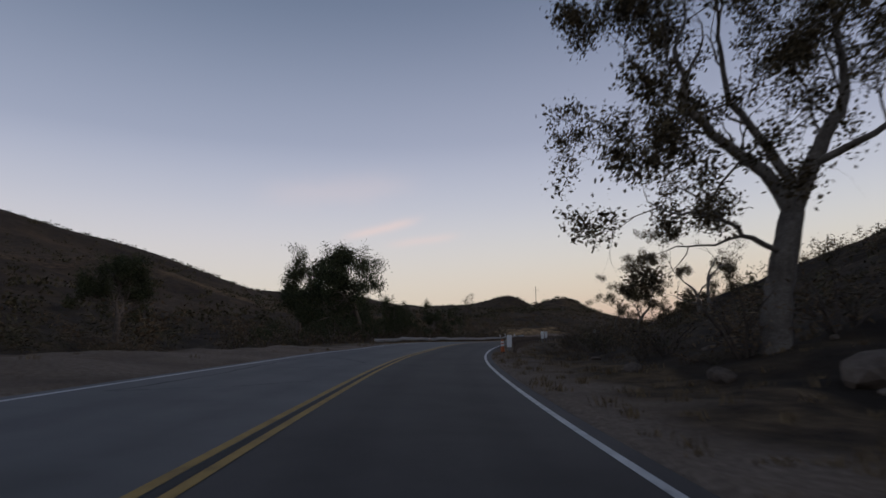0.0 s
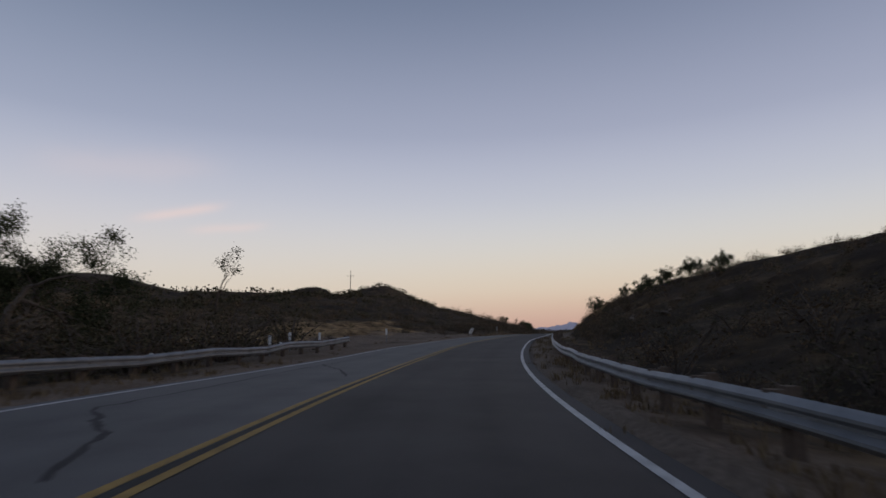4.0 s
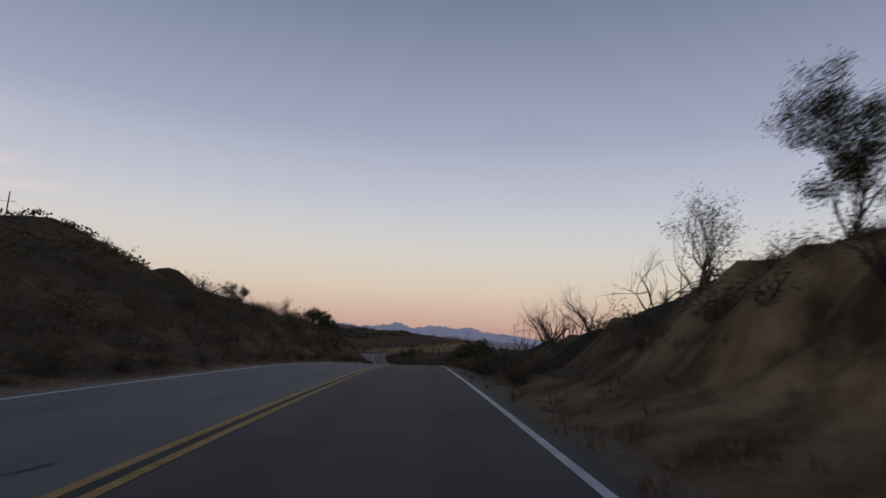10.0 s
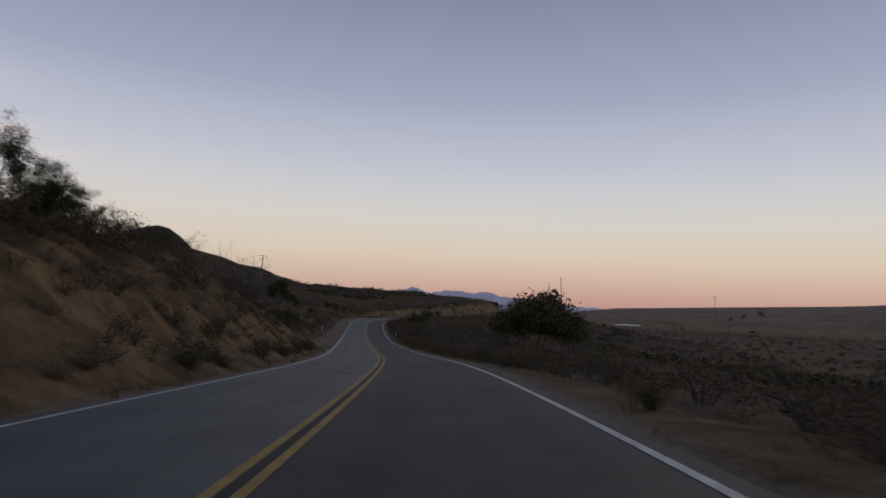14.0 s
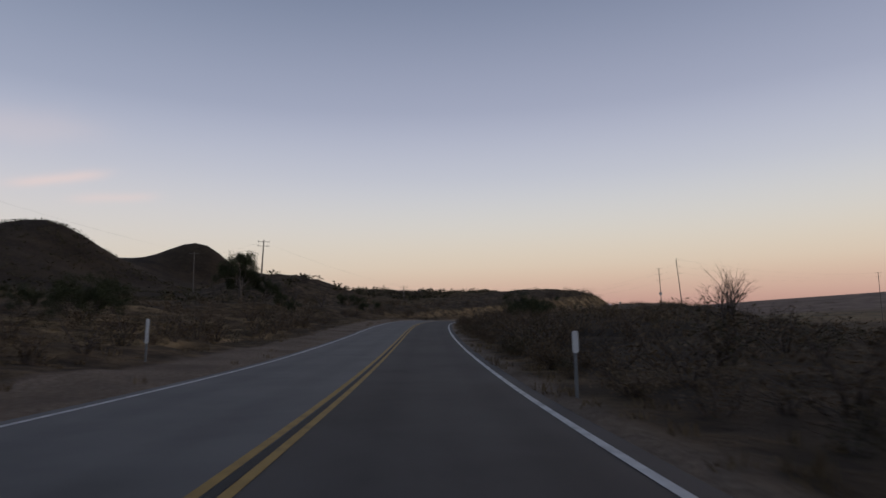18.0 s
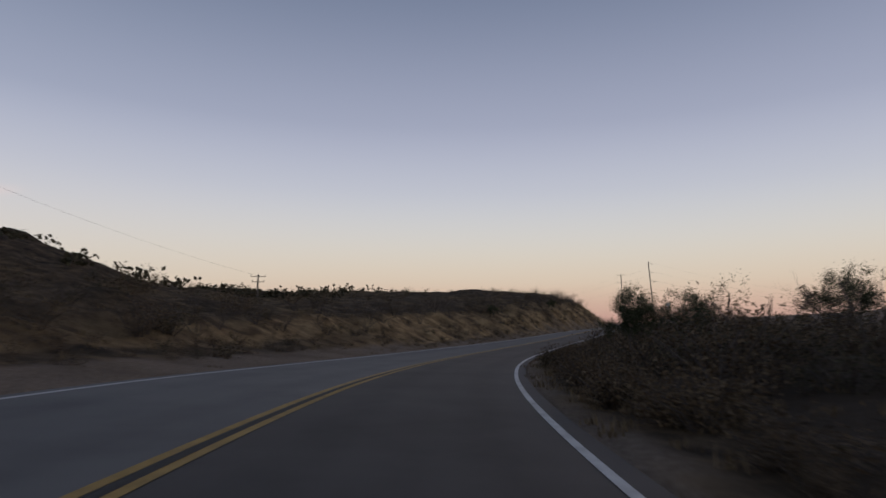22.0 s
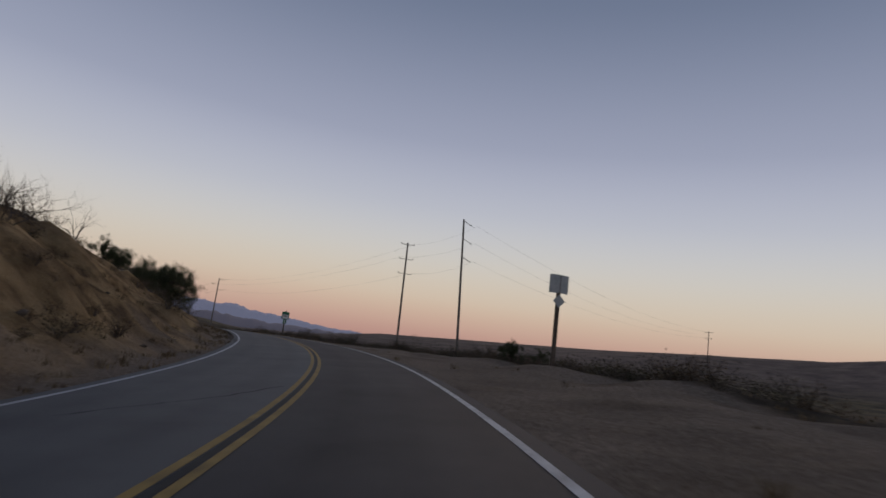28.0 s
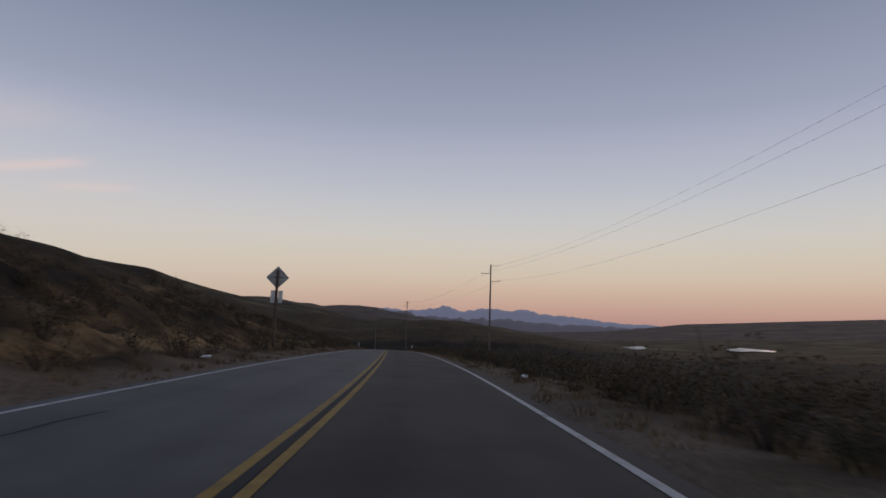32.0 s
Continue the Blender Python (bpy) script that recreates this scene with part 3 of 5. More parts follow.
def grid_quads(rows, cols):
    a = (np.arange(rows - 1)[:, None] * cols + np.arange(cols - 1)[None]).ravel()
    return np.stack([a, a + 1, a + cols + 1, a + cols], 1)


# ---- ground: one sheet, fine beside the road and coarse far off ----
def build_ground():
    lat = np.concatenate([[0, 2.5], np.arange(3.4, 9, 0.4), np.arange(9, 20, 0.7), np.arange(20, 40, 1.6), np.arange(40, 110, 3.5)])
    lat = np.concatenate([-lat[::-1], lat[1:]])
    rows, cols = len(CT), len(lat)
    x = (CXY[:, 0:1] + CR[:, 0:1] * lat[None]).ravel()
    y = (CXY[:, 1:2] + CR[:, 1:2] * lat[None]).ravel()
    idx = np.repeat(np.arange(rows), cols)
    d = np.tile(lat, rows)
    z, off, steep = land(idx, d, x, y)
    v1 = np.stack([x, y, z], 1)
    q1 = grid_quads(rows, cols)
    _, true_d = beside(x, y)
    folded = (np.abs(d) > 25) & (np.abs(np.abs(true_d) - np.abs(d)) > 1.5)
    q1 = q1[~folded[q1].any(1)]
    tt = CT[idx]
    g1 = np.clip(1.2 - off / np.where((tt > 10.8) & (tt < 17.2) | (tt > 8.4) & (tt < 25) & (d > 0), 0.45, 2.0) + 0.5 * wave(x, y, 4, 21), 0, 1)
    lay = ((d < 0) & (((tt > 5.3) & (tt < 8.8) & (d > -13)) | ((tt > -4) & (tt < 2) & (d > -15)))) | ((d > 0) & (tt > 25.6) & (tt < 31.4) & (d < np.interp(tt, [25.6, 27.8, 28.8, 30.5, 31.4], [14.5, 14.5, 10.2, 9.8, 5.5]))) | ((d > 0) & (tt > 6.6) & (tt < 8.6) & (d < 6.7)) | ((d < 0) & (tt > 17) & (tt < 24) & (d > -6.6))
    g1 = np.where(lay, np.clip(0.85 + 0.4 * wave(x, y, 5, 22), 0, 1), g1)
    c1 = np.clip((steep - 0.22) / 0.22, 0, 1) * np.clip(0.85 + 0.6 * wave(x, y, 7, 23), 0, 1) * (off < 20)
    c1 = c1 * np.where((d < 0) & (tt > 8) & (tt < 13), 0.3, 1.0) * np.where((d < 0) & (tt >= 13) & (tt < 17.5), 0.38, 1.0) * np.where((d > 0) & (tt < 8.2), 0.5, 1.0)
    c1 = np.maximum(c1, np.where((d < -11) & (d > -23) & (tt > 5.6) & (tt < 9.0), np.clip(0.8 + 0.5 * wave(x, y, 8, 26), 0, 1), 0))
    c1 = np.maximum(c1, np.where((d < -8.5) & (d > -26) & (tt > 18.4) & (tt < 20.8), np.clip(0.4 + 0.7 * wave(x, y, 6, 27), 0, 0.8), 0))
    far = [30, 60, 100, 150, 210, 280, 370, 480, 620, 800, 1000, 1250, 1550, 1900, 2300, 2800, 3400, 4200]
    ax = np.array([-f for f in far[::-1]] + [0] + far, float)
    gx = np.unique(np.concatenate([180 + ax, np.arange(-330, 690, 10), np.arange(700, 1300, 50)]))
    gy = np.unique(np.concatenate([260 + ax, np.arange(-300, 1180, 10), np.arange(1190, 1400, 50)]))
    X, Y = np.meshgrid(gx, gy)
    x2, y2 = X.ravel(), Y.ravel()
    i2, d2 = beside(x2, y2)
    z2 = land(i2, d2, x2, y2)[0]
    q2 = grid_quads(len(gy), len(gx))
    ends = (i2 < 3) | (i2 > len(CT) - 4)
    keep = ((np.abs(d2) > 78) | ends)[q2].all(1)
    close = (np.abs(d2) < 104) & ~ends
    z2 = np.where(close, z2 - 1.2, z2)
    v = np.vstack([v1, np.stack([x2, y2, z2], 1)])
    q = np.vstack([q1[:, ::-1], q2[keep] + len(v1)])
    me = mesh_np("ground", v, q, M_GROUND)
    r2, s2 = np.hypot(x2 - 320, y2 - 450), np.clip((d2 - 60) / 80, 0, 1)
    hill = np.clip((r2 - 880) / 120, 0, 1)
    scrubby = np.clip((-d2 - 90) / 120, 0, 1) * 0.75
    none = np.zeros(len(v1))
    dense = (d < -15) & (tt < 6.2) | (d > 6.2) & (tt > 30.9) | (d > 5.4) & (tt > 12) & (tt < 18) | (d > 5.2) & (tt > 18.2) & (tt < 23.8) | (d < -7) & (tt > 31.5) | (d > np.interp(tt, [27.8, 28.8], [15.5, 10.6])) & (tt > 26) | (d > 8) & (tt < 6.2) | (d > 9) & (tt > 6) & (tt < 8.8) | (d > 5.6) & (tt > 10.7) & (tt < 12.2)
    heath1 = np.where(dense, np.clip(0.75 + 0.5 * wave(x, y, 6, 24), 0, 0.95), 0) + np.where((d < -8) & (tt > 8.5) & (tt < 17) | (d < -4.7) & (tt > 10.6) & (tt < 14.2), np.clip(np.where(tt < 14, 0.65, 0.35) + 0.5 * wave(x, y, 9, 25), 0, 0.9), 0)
    for name, val, far_val in (("gravel", g1, 0 * r2), ("cut", c1, 0 * r2), ("plain", none, np.clip((r2 - 420) / 200, 0, 1) * s2), ("mesa", heath1, np.maximum(scrubby, s2 * (r2 < 420) * 0.95)), ("mesa_haze", none, hill * s2)):
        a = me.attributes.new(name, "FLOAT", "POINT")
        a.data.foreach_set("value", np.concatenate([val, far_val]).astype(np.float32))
    return tagged(new("ground", me), "dry brown chaparral hillsides, dirt shoulders and valley floor", "ground", kind="structure")


build_ground()


def ribbon(name, t0, t1, dl, dr, lift, mat, label, category, smooth_shade=True, lo=None, hi=None):
    """A strip that follows the road between two lateral distances (numbers, or arrays along the road)."""
    i = np.where((CT >= t0) & (CT <= t1))[0]
    cols = 15 if category == "road" else 4
    dl = np.broadcast_to(dl, CT.shape)[i]
    dr = np.broadcast_to(dr, CT.shape)[i]
    w = np.linspace(0, 1, cols)
    d = dl[:, None] * (1 - w) + dr[:, None] * w
    x = CXY[i, 0:1] + CR[i, 0:1] * d
    y = CXY[i, 1:2] + CR[i, 1:2] * d
    z = CZ[i, None] + d * CB[i, None] + lift
    me = mesh_np(name, np.stack([x, y, z], 2).reshape(-1, 3), grid_quads(len(i), cols)[:, ::-1], mat, smooth_shade)
    if category == "road":
        across = np.abs(d).ravel()
        track = sum(np.exp(-((across - c) / 0.34) ** 2) for c in (0.95, 2.65)) + 0.5 * np.exp(-((across - 1.8) / 0.25) ** 2)
        me.attributes.new("track", "FLOAT", "POINT").data.foreach_set("value", track.astype(np.float32))
    return tagged(new(name, me), label, category, kind="structure")


T0, T1 = CT[0], CT[-1]
ribbon("road_lane_right", T0, T1, 0.0, WR + 0.30, 0.0, M_ASPHALT, "dark newer asphalt lane of a two-lane road", "road")
ribbon("road_lane_left", T0, T1, -WL - 0.30, 0.0, 0.0, M_ASPHALT_OLD, "paler worn asphalt lane of a two-lane road", "road")
ribbon("edge_line_right", T0, T1, WR - 0.055, WR + 0.055, 0.006, M_WHITE, "solid white painted line along the road edge", "road marking")
ribbon("edge_line_left", T0, T1, -WL - 0.05, -WL + 0.05, 0.006, M_WHITE, "solid white painted line along the road edge", "road marking")
ribbon("centre_line_right", T0, T1, 0.06, 0.165, 0.006, M_YELLOW, "solid yellow line of the double centre line", "road marking")
ribbon("centre_line_left", T0, T1, -0.165, -0.06, 0.006, M_YELLOW, "solid yellow line of the double centre line", "road marking")
ribbon("centre_seam", T0, T1, -0.045, 0.045, 0.004, M_TAR, "black tar strip between the yellow lines", "road marking")

# ---- plants ----


def tubes(branches, sides=5):
    """Tapered tubes along polylines: (points, radii) each."""
    vs, qs = [], []
    for pts, rad in branches:
        pts = np.asarray(pts)
        tan = np.gradient(pts, axis=0)
        tan /= np.linalg.norm(tan, axis=1, keepdims=True) + 1e-9
        ref = np.array([0.31, 0.77, 0.55])
        a = np.cross(tan, ref)
        a /= np.linalg.norm(a, axis=1, keepdims=True) + 1e-9
        b = np.cross(tan, a)
        base = len(vs)
        for i in range(len(pts)):
            for k in range(sides):
                w = math.tau * k / sides
                vs.append(pts[i] + rad[i] * (a[i] * math.cos(w) + b[i] * math.sin(w)))
        for i in range(len(pts) - 1):
            for k in range(sides):
                k2 = (k + 1) % sides
                qs.append((base + i * sides + k, base + i * sides + k2, base + (i + 1) * sides + k2, base + (i + 1) * sides + k))
    return np.array(vs), np.array(qs)


def grow(rnd, start, way, length, radius, depth, out, tips, spread=0.7, kids=(2, 4), shrink=0.68, wander=0.22, lift=0.15, steps=5):
    pts, rad = [np.array(start, float)], [radius]
    d = np.array(way, float)
    d /= np.linalg.norm(d)
    for i in range(steps):
        d = d + rnd.normal(0, wander, 3) + np.array([0, 0, lift * 0.3])
        d /= np.linalg.norm(d)
        pts.append(pts[-1] + d * length / steps)
        rad.append(radius * (1 - 0.55 * (i + 1) / steps) if depth else radius * (1 - 0.85 * (i + 1) / steps))
    out.append((pts, rad))
    if depth == 0:
        tips.extend(pts[2:])
        return
    if depth == 1:
        tips.append(pts[-1])
    n = rnd.randint(kids[0], kids[1] + 1)
    for k in range(n):
        j = steps if k == 0 else rnd.randint(max(1, steps // 2), steps + 1)
        side = rnd.normal(0, 1, 3)
        side -= side.dot(d) * d
        side /= np.linalg.norm(side) + 1e-9
        w = d * 1.0 + side * spread * rnd.uniform(0.6, 1.4) + np.array([0, 0, lift])
        grow(rnd, pts[j], w, length * shrink * rnd.uniform(0.75, 1.2), rad[j] * rnd.uniform(0.6, 0.85), depth - 1, out, tips, spread, kids, shrink, wander, lift, max(3, steps - 1))


def leaves(rnd, tips, per, size, cloud, clump=None, slim=0.5):
    """Small folded rhombs scattered round the twig ends. clump: size of the tufts and share of the twigs left bare."""
    tips = np.asarray(tips)
    if clump:
        n = np.array([noise.noise(Vector(p) / clump[0] + Vector((7.3, 1.7, 4.1))) for p in tips])
        tips = tips[n > np.quantile(n, clump[1])]
    tips = np.repeat(tips, per, axis=0)
    n = len(tips)
    c = tips + rnd.normal(0, cloud, (n, 3))
    a = rnd.normal(0, 1, (n, 3))
    a /= np.linalg.norm(a, axis=1, keepdims=True)
    b = np.cross(a, rnd.normal(0, 1, (n, 3)))
    b /= np.linalg.norm(b, axis=1, keepdims=True) + 1e-9
    s = (size * rnd.uniform(0.55, 1.35, n))[:, None]
    v = np.stack([c - a * s, c + b * s * slim, c + a * s, c - b * s * slim], 1).reshape(-1, 3)
    return v, np.arange(4 * n).reshape(-1, 4)


def tree_meshes(seed, tall, trunk_r, depth=4, kids=(2, 4), spread=0.75, way=(0, 0, 1), leaf_per=5, leaf=0.16, cloud=0.3, wood=None, crown=None, first=0.42, shrink=0.7, wander=0.2, lift=0.12, stems=1, fan=0.5, upright=False, clump=None, limbs=None):
    rnd = np.random.RandomState(seed)
    out, tips = [], []
    for pts, r0, r1 in limbs or ():
        pts = smooth(np.array(pts, float), 4)
        pts = pts + rnd.normal(0, 0.06, pts.shape) * np.linspace(0, 1, len(pts))[:, None]
        out.append((list(pts), list(np.linspace(r0, r1, len(pts)))))
        for j in range(len(pts) // 3, len(pts)):
            side = rnd.normal(0, 1, 3)
            go = (pts[j] - pts[j - 1]) / np.linalg.norm(pts[j] - pts[j - 1]) + 0.9 * side / np.linalg.norm(side)
            if r0 < 0.4 and (j % 2 or j == len(pts) - 1):
                grow(rnd, pts[j], go, tall * 0.15 * rnd.uniform(0.8, 1.25), max(0.045, r1 * 0.6), depth, out, tips, spread, kids, shrink, wander, lift)
    for k in range(0 if limbs else stems):
        w = np.array(way, float)
        if stems > 1:
            a = math.tau * (k + rnd.uniform(-0.3, 0.3)) / stems
            w = w + np.array([math.cos(a), math.sin(a), 0]) * fan * rnd.uniform(0.3, 1.2)
        grow(rnd, (0, 0, -0.3 if stems == 1 else -0.12), w, tall * first * rnd.uniform(0.8, 1.1), trunk_r, depth, out, tips, spread, kids, shrink, wander, lift)
    top = max(p[2] for pts, _ in out for p in pts)
    k = 1.0 if limbs else tall / max(top, 0.1)
    if upright:
        mx, my = np.mean([p[0] for p in tips]), np.mean([p[1] for p in tips])
        out = [([p - np.array([mx, my, 0]) * p[2] / top for p in pts], rad) for pts, rad in out]
        tips = [p - np.array([mx, my, 0]) * p[2] / top for p in tips]
    out = [([p * k for p in pts], rad) for pts, rad in out]
    tips = [p * k for p in tips]
    v, q = tubes(out, 6 if tall > 5 else 4)
    m1 = mesh_np("trunk", v, q, wood)
    m2 = None
    if leaf_per:
        v, q = leaves(rnd, tips, leaf_per, leaf, cloud, clump)
        m2 = mesh_np("crown", v, q, crown, False)
    return m1, m2


def plant(name, meshes, place, turn, size, label, category="tree", group="", sink=0.0, squash=1.0):
    root = new(name)
    root.empty_display_size = 0.3
    root.location = (place[0], place[1], place[2] - sink)
    root.rotation_euler = (0, 0, turn)
    root.scale = (size * squash, size * squash, size)
    for nm, me in zip(("trunk", "crown"), meshes):
        if me is not None:
            new(nm, me).parent = root
    return tagged(root, label, category, group)


# sycamore beside the road at the start
syc_big = tree_meshes(11, 12.0, 0.40, 3, (2, 4), 0.8, (0, 0, 1), 50, 0.066, 0.20, M_PALEBARK, M_SYC, 0.24, 0.72, 0.2, 0.04, clump=(1.0, 0.38), limbs=(
    ([(0.1, 0, -0.4), (0.3, 0, 0.6), (0.65, 0.1, 2.0), (1.25, 0.1, 3.9)], 0.45, 0.33),
    ([(1.2, 0.1, 3.8), (0.7, 0.3, 5.0), (-0.5, 0.2, 5.9), (-1.5, -0.2, 6.8), (-1.8, -0.4, 8.4)], 0.23, 0.07),
    ([(1.2, 0.1, 3.8), (1.7, -0.2, 5.0), (2.1, -0.5, 6.0), (2.8, -0.4, 7.0), (3.3, 0.2, 9.0), (3.7, 0.5, 11.2)], 0.27, 0.07),
    ([(1.4, 0.0, 4.3), (1.0, 0.8, 6.2), (0.4, 1.3, 8.0), (0.5, 1.2, 10.4)], 0.17, 0.05),
    ([(0.8, 0.1, 2.7), (-0.3, -0.4, 3.0), (-1.1, -0.6, 3.5), (-1.7, -0.8, 3.8)], 0.09, 0.04),
    ([(1.6, -0.2, 5.0), (2.8, -1.2, 5.6), (4.2, -1.6, 6.6)], 0.13, 0.05)))
plant("sycamore_tree", syc_big, at(0.88, 10.5), 0.0, 1.0, "tall pale-barked sycamore with thin brown-green leaves on the verge", "tree", sink=0.1)
syc_lean = tree_meshes(23, 8.0, 0.24, 4, (2, 4), 0.8, (-0.18, 0.1, 0.95), 130, 0.068, 0.20, M_PALEBARK, M_SYC, 0.36, 0.75, 0.3, 0.05, upright=True, clump=(0.8, 0.3))
plant("sycamore_tree", syc_lean, at(3.9, 13.4), 3.0, 0.86, "leaning pale sycamore with sparse clumps of dry leaves", "tree", "sycamores by the creek")
syc_b = tree_meshes(31, 9.5, 0.28, 5, (2, 3), 0.7, (0.1, 0.0, 1), 95, 0.068, 0.20, M_PALEBARK, M_SYC, 0.32, 0.74, 0.28, 0.1, upright=True, clump=(0.8, 0.3))
plant("sycamore_tree", syc_b, at(3.5, 15.6), 1.9, 0.88, "crooked pale sycamore with half-bare crown on the slope", "tree", "sycamores by the creek")
plant("sycamore_tree", syc_b, at(4.15, 22.5), 4.2, 1.0, "crooked pale sycamore with half-bare crown on the slope", "tree", "sycamores by the creek")
syc_dead = tree_meshes(37, 8.0, 0.22, 4, (2, 3), 0.6, (0.05, 0, 1), 30, 0.055, 0.18, M_PALEBARK, M_SYC, 0.5, 0.62, 0.26, 0.15, clump=(0.8, 0.6))
plant("dead_tree", syc_dead, at(3.15, 21.2), 0.7, 0.95, "broken pale dead tree with few bare twigs", "tree")

oaks = [tree_meshes(s, 8.0, 0.3, 4, (3, 5), 0.8, (0, 0, 1), 80, 0.072, 0.26, M_BARK, M_OAK, 0.42, 0.68, 0.2, 0.12, upright=True, clump=(1.1, 0.3)) for s in (41, 47, 53)]
OAK = "dense dark green live oak beyond the guardrail"
for i, (t, d, s) in enumerate(((3.58, -14.8, 1.52), (3.95, -25.5, 1.46), (3.4, -19.0, 0.9), (4.4, -21, 0.95), (5.0, -22.5, 1.0), (5.5, -20, 0.85), (2.3, -24, 0.85), (4.7, -30, 1.0), (5.7, -30, 0.9), (21.62, -23, 0.8), (21.8, -24.8, 0.7), (21.85, -21.8, 0.5))):
    plant("oak_tree", oaks[i % 3], at(t, d), i * 1.9, s, OAK, "tree", "oaks beyond the guardrail", squash=0.95)

snags = [tree_meshes(s, 6.5, 0.15, 4, (2, 3), 0.5, (0, 0, 1), 3, 0.11, 0.22, M_BURNT, M_OAK, 0.4, 0.7, 0.2, 0.3) for s in (61, 67)]
plant("scrub_tree", snags[0], at(7.75, -35), 0.4, 1.25, "tall thin scrub tree with a ragged sparse crown", "tree")
plant("scrub_tree", snags[1], at(8.1, -31), 2.4, 0.6, "small half-bare scrub tree on the dry slope", "tree")

# leafy shrubs and burnt stems along the cutting
shrubs = [tree_meshes(s, 3.2, 0.045, 3, (3, 4), 0.65, (0.05, 0, 1), 80, 0.028, 0.12, M_BURNT, M_OAK, 0.34, 0.7, 0.2, 0.15, 4, 0.45, clump=(0.45, 0.3)) for s in (71, 73, 79)]
wisps = [tree_meshes(s, 3.4, 0.045, 3, (2, 4), 0.42, (0, 0, 1), 4, 0.034, 0.1, M_BURNT, M_OAK, 0.4, 0.68, 0.16, 0.25, 5, 0.35) for s in (74, 76)]
bares = [tree_meshes(s, 2.6, 0.042, 3, (2, 4), 0.6, (0, 0, 1), 0, 0.1, 0.1, M_BURNT, None, 0.38, 0.7, 0.2, 0.12, 4, 0.5) for s in (83, 89, 97)]
SHRUB = "leafy dark shrub standing on the edge of the bank"
WISP = "tall thin shrub with upright twigs and few leaves"
for i, (t, d, s) in enumerate(((10.0, 13.9, 0.85), (10.05, 9.4, 0.72), (10.55, 8.8, 0.8), (10.4, 9.7, 0.68), (9.8, 15.5, 0.7), (8.0, 14.4, 0.6), (7.85, 16.6, 0.7), (8.15, 16.0, 0.65), (8.3, 14.6, 0.55), (7.75, 18.3, 0.7), (7.95, 18.8, 0.65), (7.6, 20, 0.7), (7.8, 21.5, 0.7), (8.5, 13.8, 0.45), (3.2, -12.5, 1.1), (3.45, -11.4, 1.2), (3.6, -12.8, 1.25), (3.85, -11.6, 1.05), (4.05, -12.6, 1.0), (4.3, -11.8, 0.9), (3.3, -15.2, 1.3), (3.0, -14.0, 1.1), (3.5, -17.5, 1.3), (4.2, -15.5, 1.2), (4.6, -13, 0.9), (2.85, -17, 1.1),
                               (25.3, -8.6, 0.45), (19.6, -16, 0.9), (19.9, -20, 1.0), (20.3, -22, 0.9), (21.2, -13.5, 0.6), (20.6, 9.8, 0.85), (20.72, 11.6, 0.65), (21.1, 10.3, 0.65), (21.3, 12.5, 0.6), (23.42, 8.2, 0.88), (23.5, 8.8, 0.85), (23.3, 9.8, 0.7), (23.05, 13.3, 0.8), (24.5, 13.5, 0.5),
                               (31.2, -8.0, 1.2), (31.3, -9.0, 1.2), (31.15, -10.0, 1.15), (31.35, -7.6, 0.9), (31.0, -9.2, 1.0), (30.75, -10.4, 0.7), (30.5, -11.4, 0.6), (30.3, -11.8, 0.55), (30.1, -12.0, 0.6), (30.85, -10.8, 0.75), (31.1, -9.6, 0.9), (31.3, -9.0, 0.8), (30.6, -11.8, 0.65), (31.45, -8.4, 0.55), (15.0, -12.0, 0.85), (15.2, -12.0, 0.75), (14.8, -12.6, 0.9), (14.95, -13.4, 0.9), (15.35, -12.2, 0.7), (14.7, -11.2, 0.8), (15.1, -11.0, 0.7), (16.7, -19.5, 0.8), (13.0, -14, 0.7), (14.3, -10.2, 0.5), (20.1, -26, 0.7), (22.3, -12.5, 0.7), (22.45, -12.2, 0.6), (22.6, -11.8, 0.5), (22.2, -14, 0.7), (29.5, 10.2, 0.36), (29.42, 10.8, 0.34), (29.6, 10.6, 0.4), (26.3, -8.2, 0.5), (18.35, -10.5, 0.8), (18.5, -11.8, 0.8))):
    plant("shrub", shrubs[i % 3], at(t, d), i * 2.3, s, SHRUB, "shrub", "shrubs on the banks")
for i, (t, d, s) in enumerate(((10.7, 7.7, 0.6), (10.85, 8.6, 0.7), (21.98, 9.5, 0.75), (22.1, 10.4, 0.65), (22.0, 10.0, 0.7), (22.96, 9.0, 0.72), (22.9, 8.6, 0.5), (23.1, 9.8, 0.55), (24.9, 9.8, 0.6), (24.75, 8.9, 0.55), (24.75, 10.8, 0.75), (24.6, 9.6, 0.7), (15.9, -12.6, 0.7), (16.2, -13.2, 0.75), (13.7, -13.0, 0.8))):
    plant("shrub", wisps[i % 2], at(t, d), i * 1.7, s, WISP, "shrub", "shrubs on the banks")
STEM = "bare grey burnt shrub with upright leafless stems"
k = 0
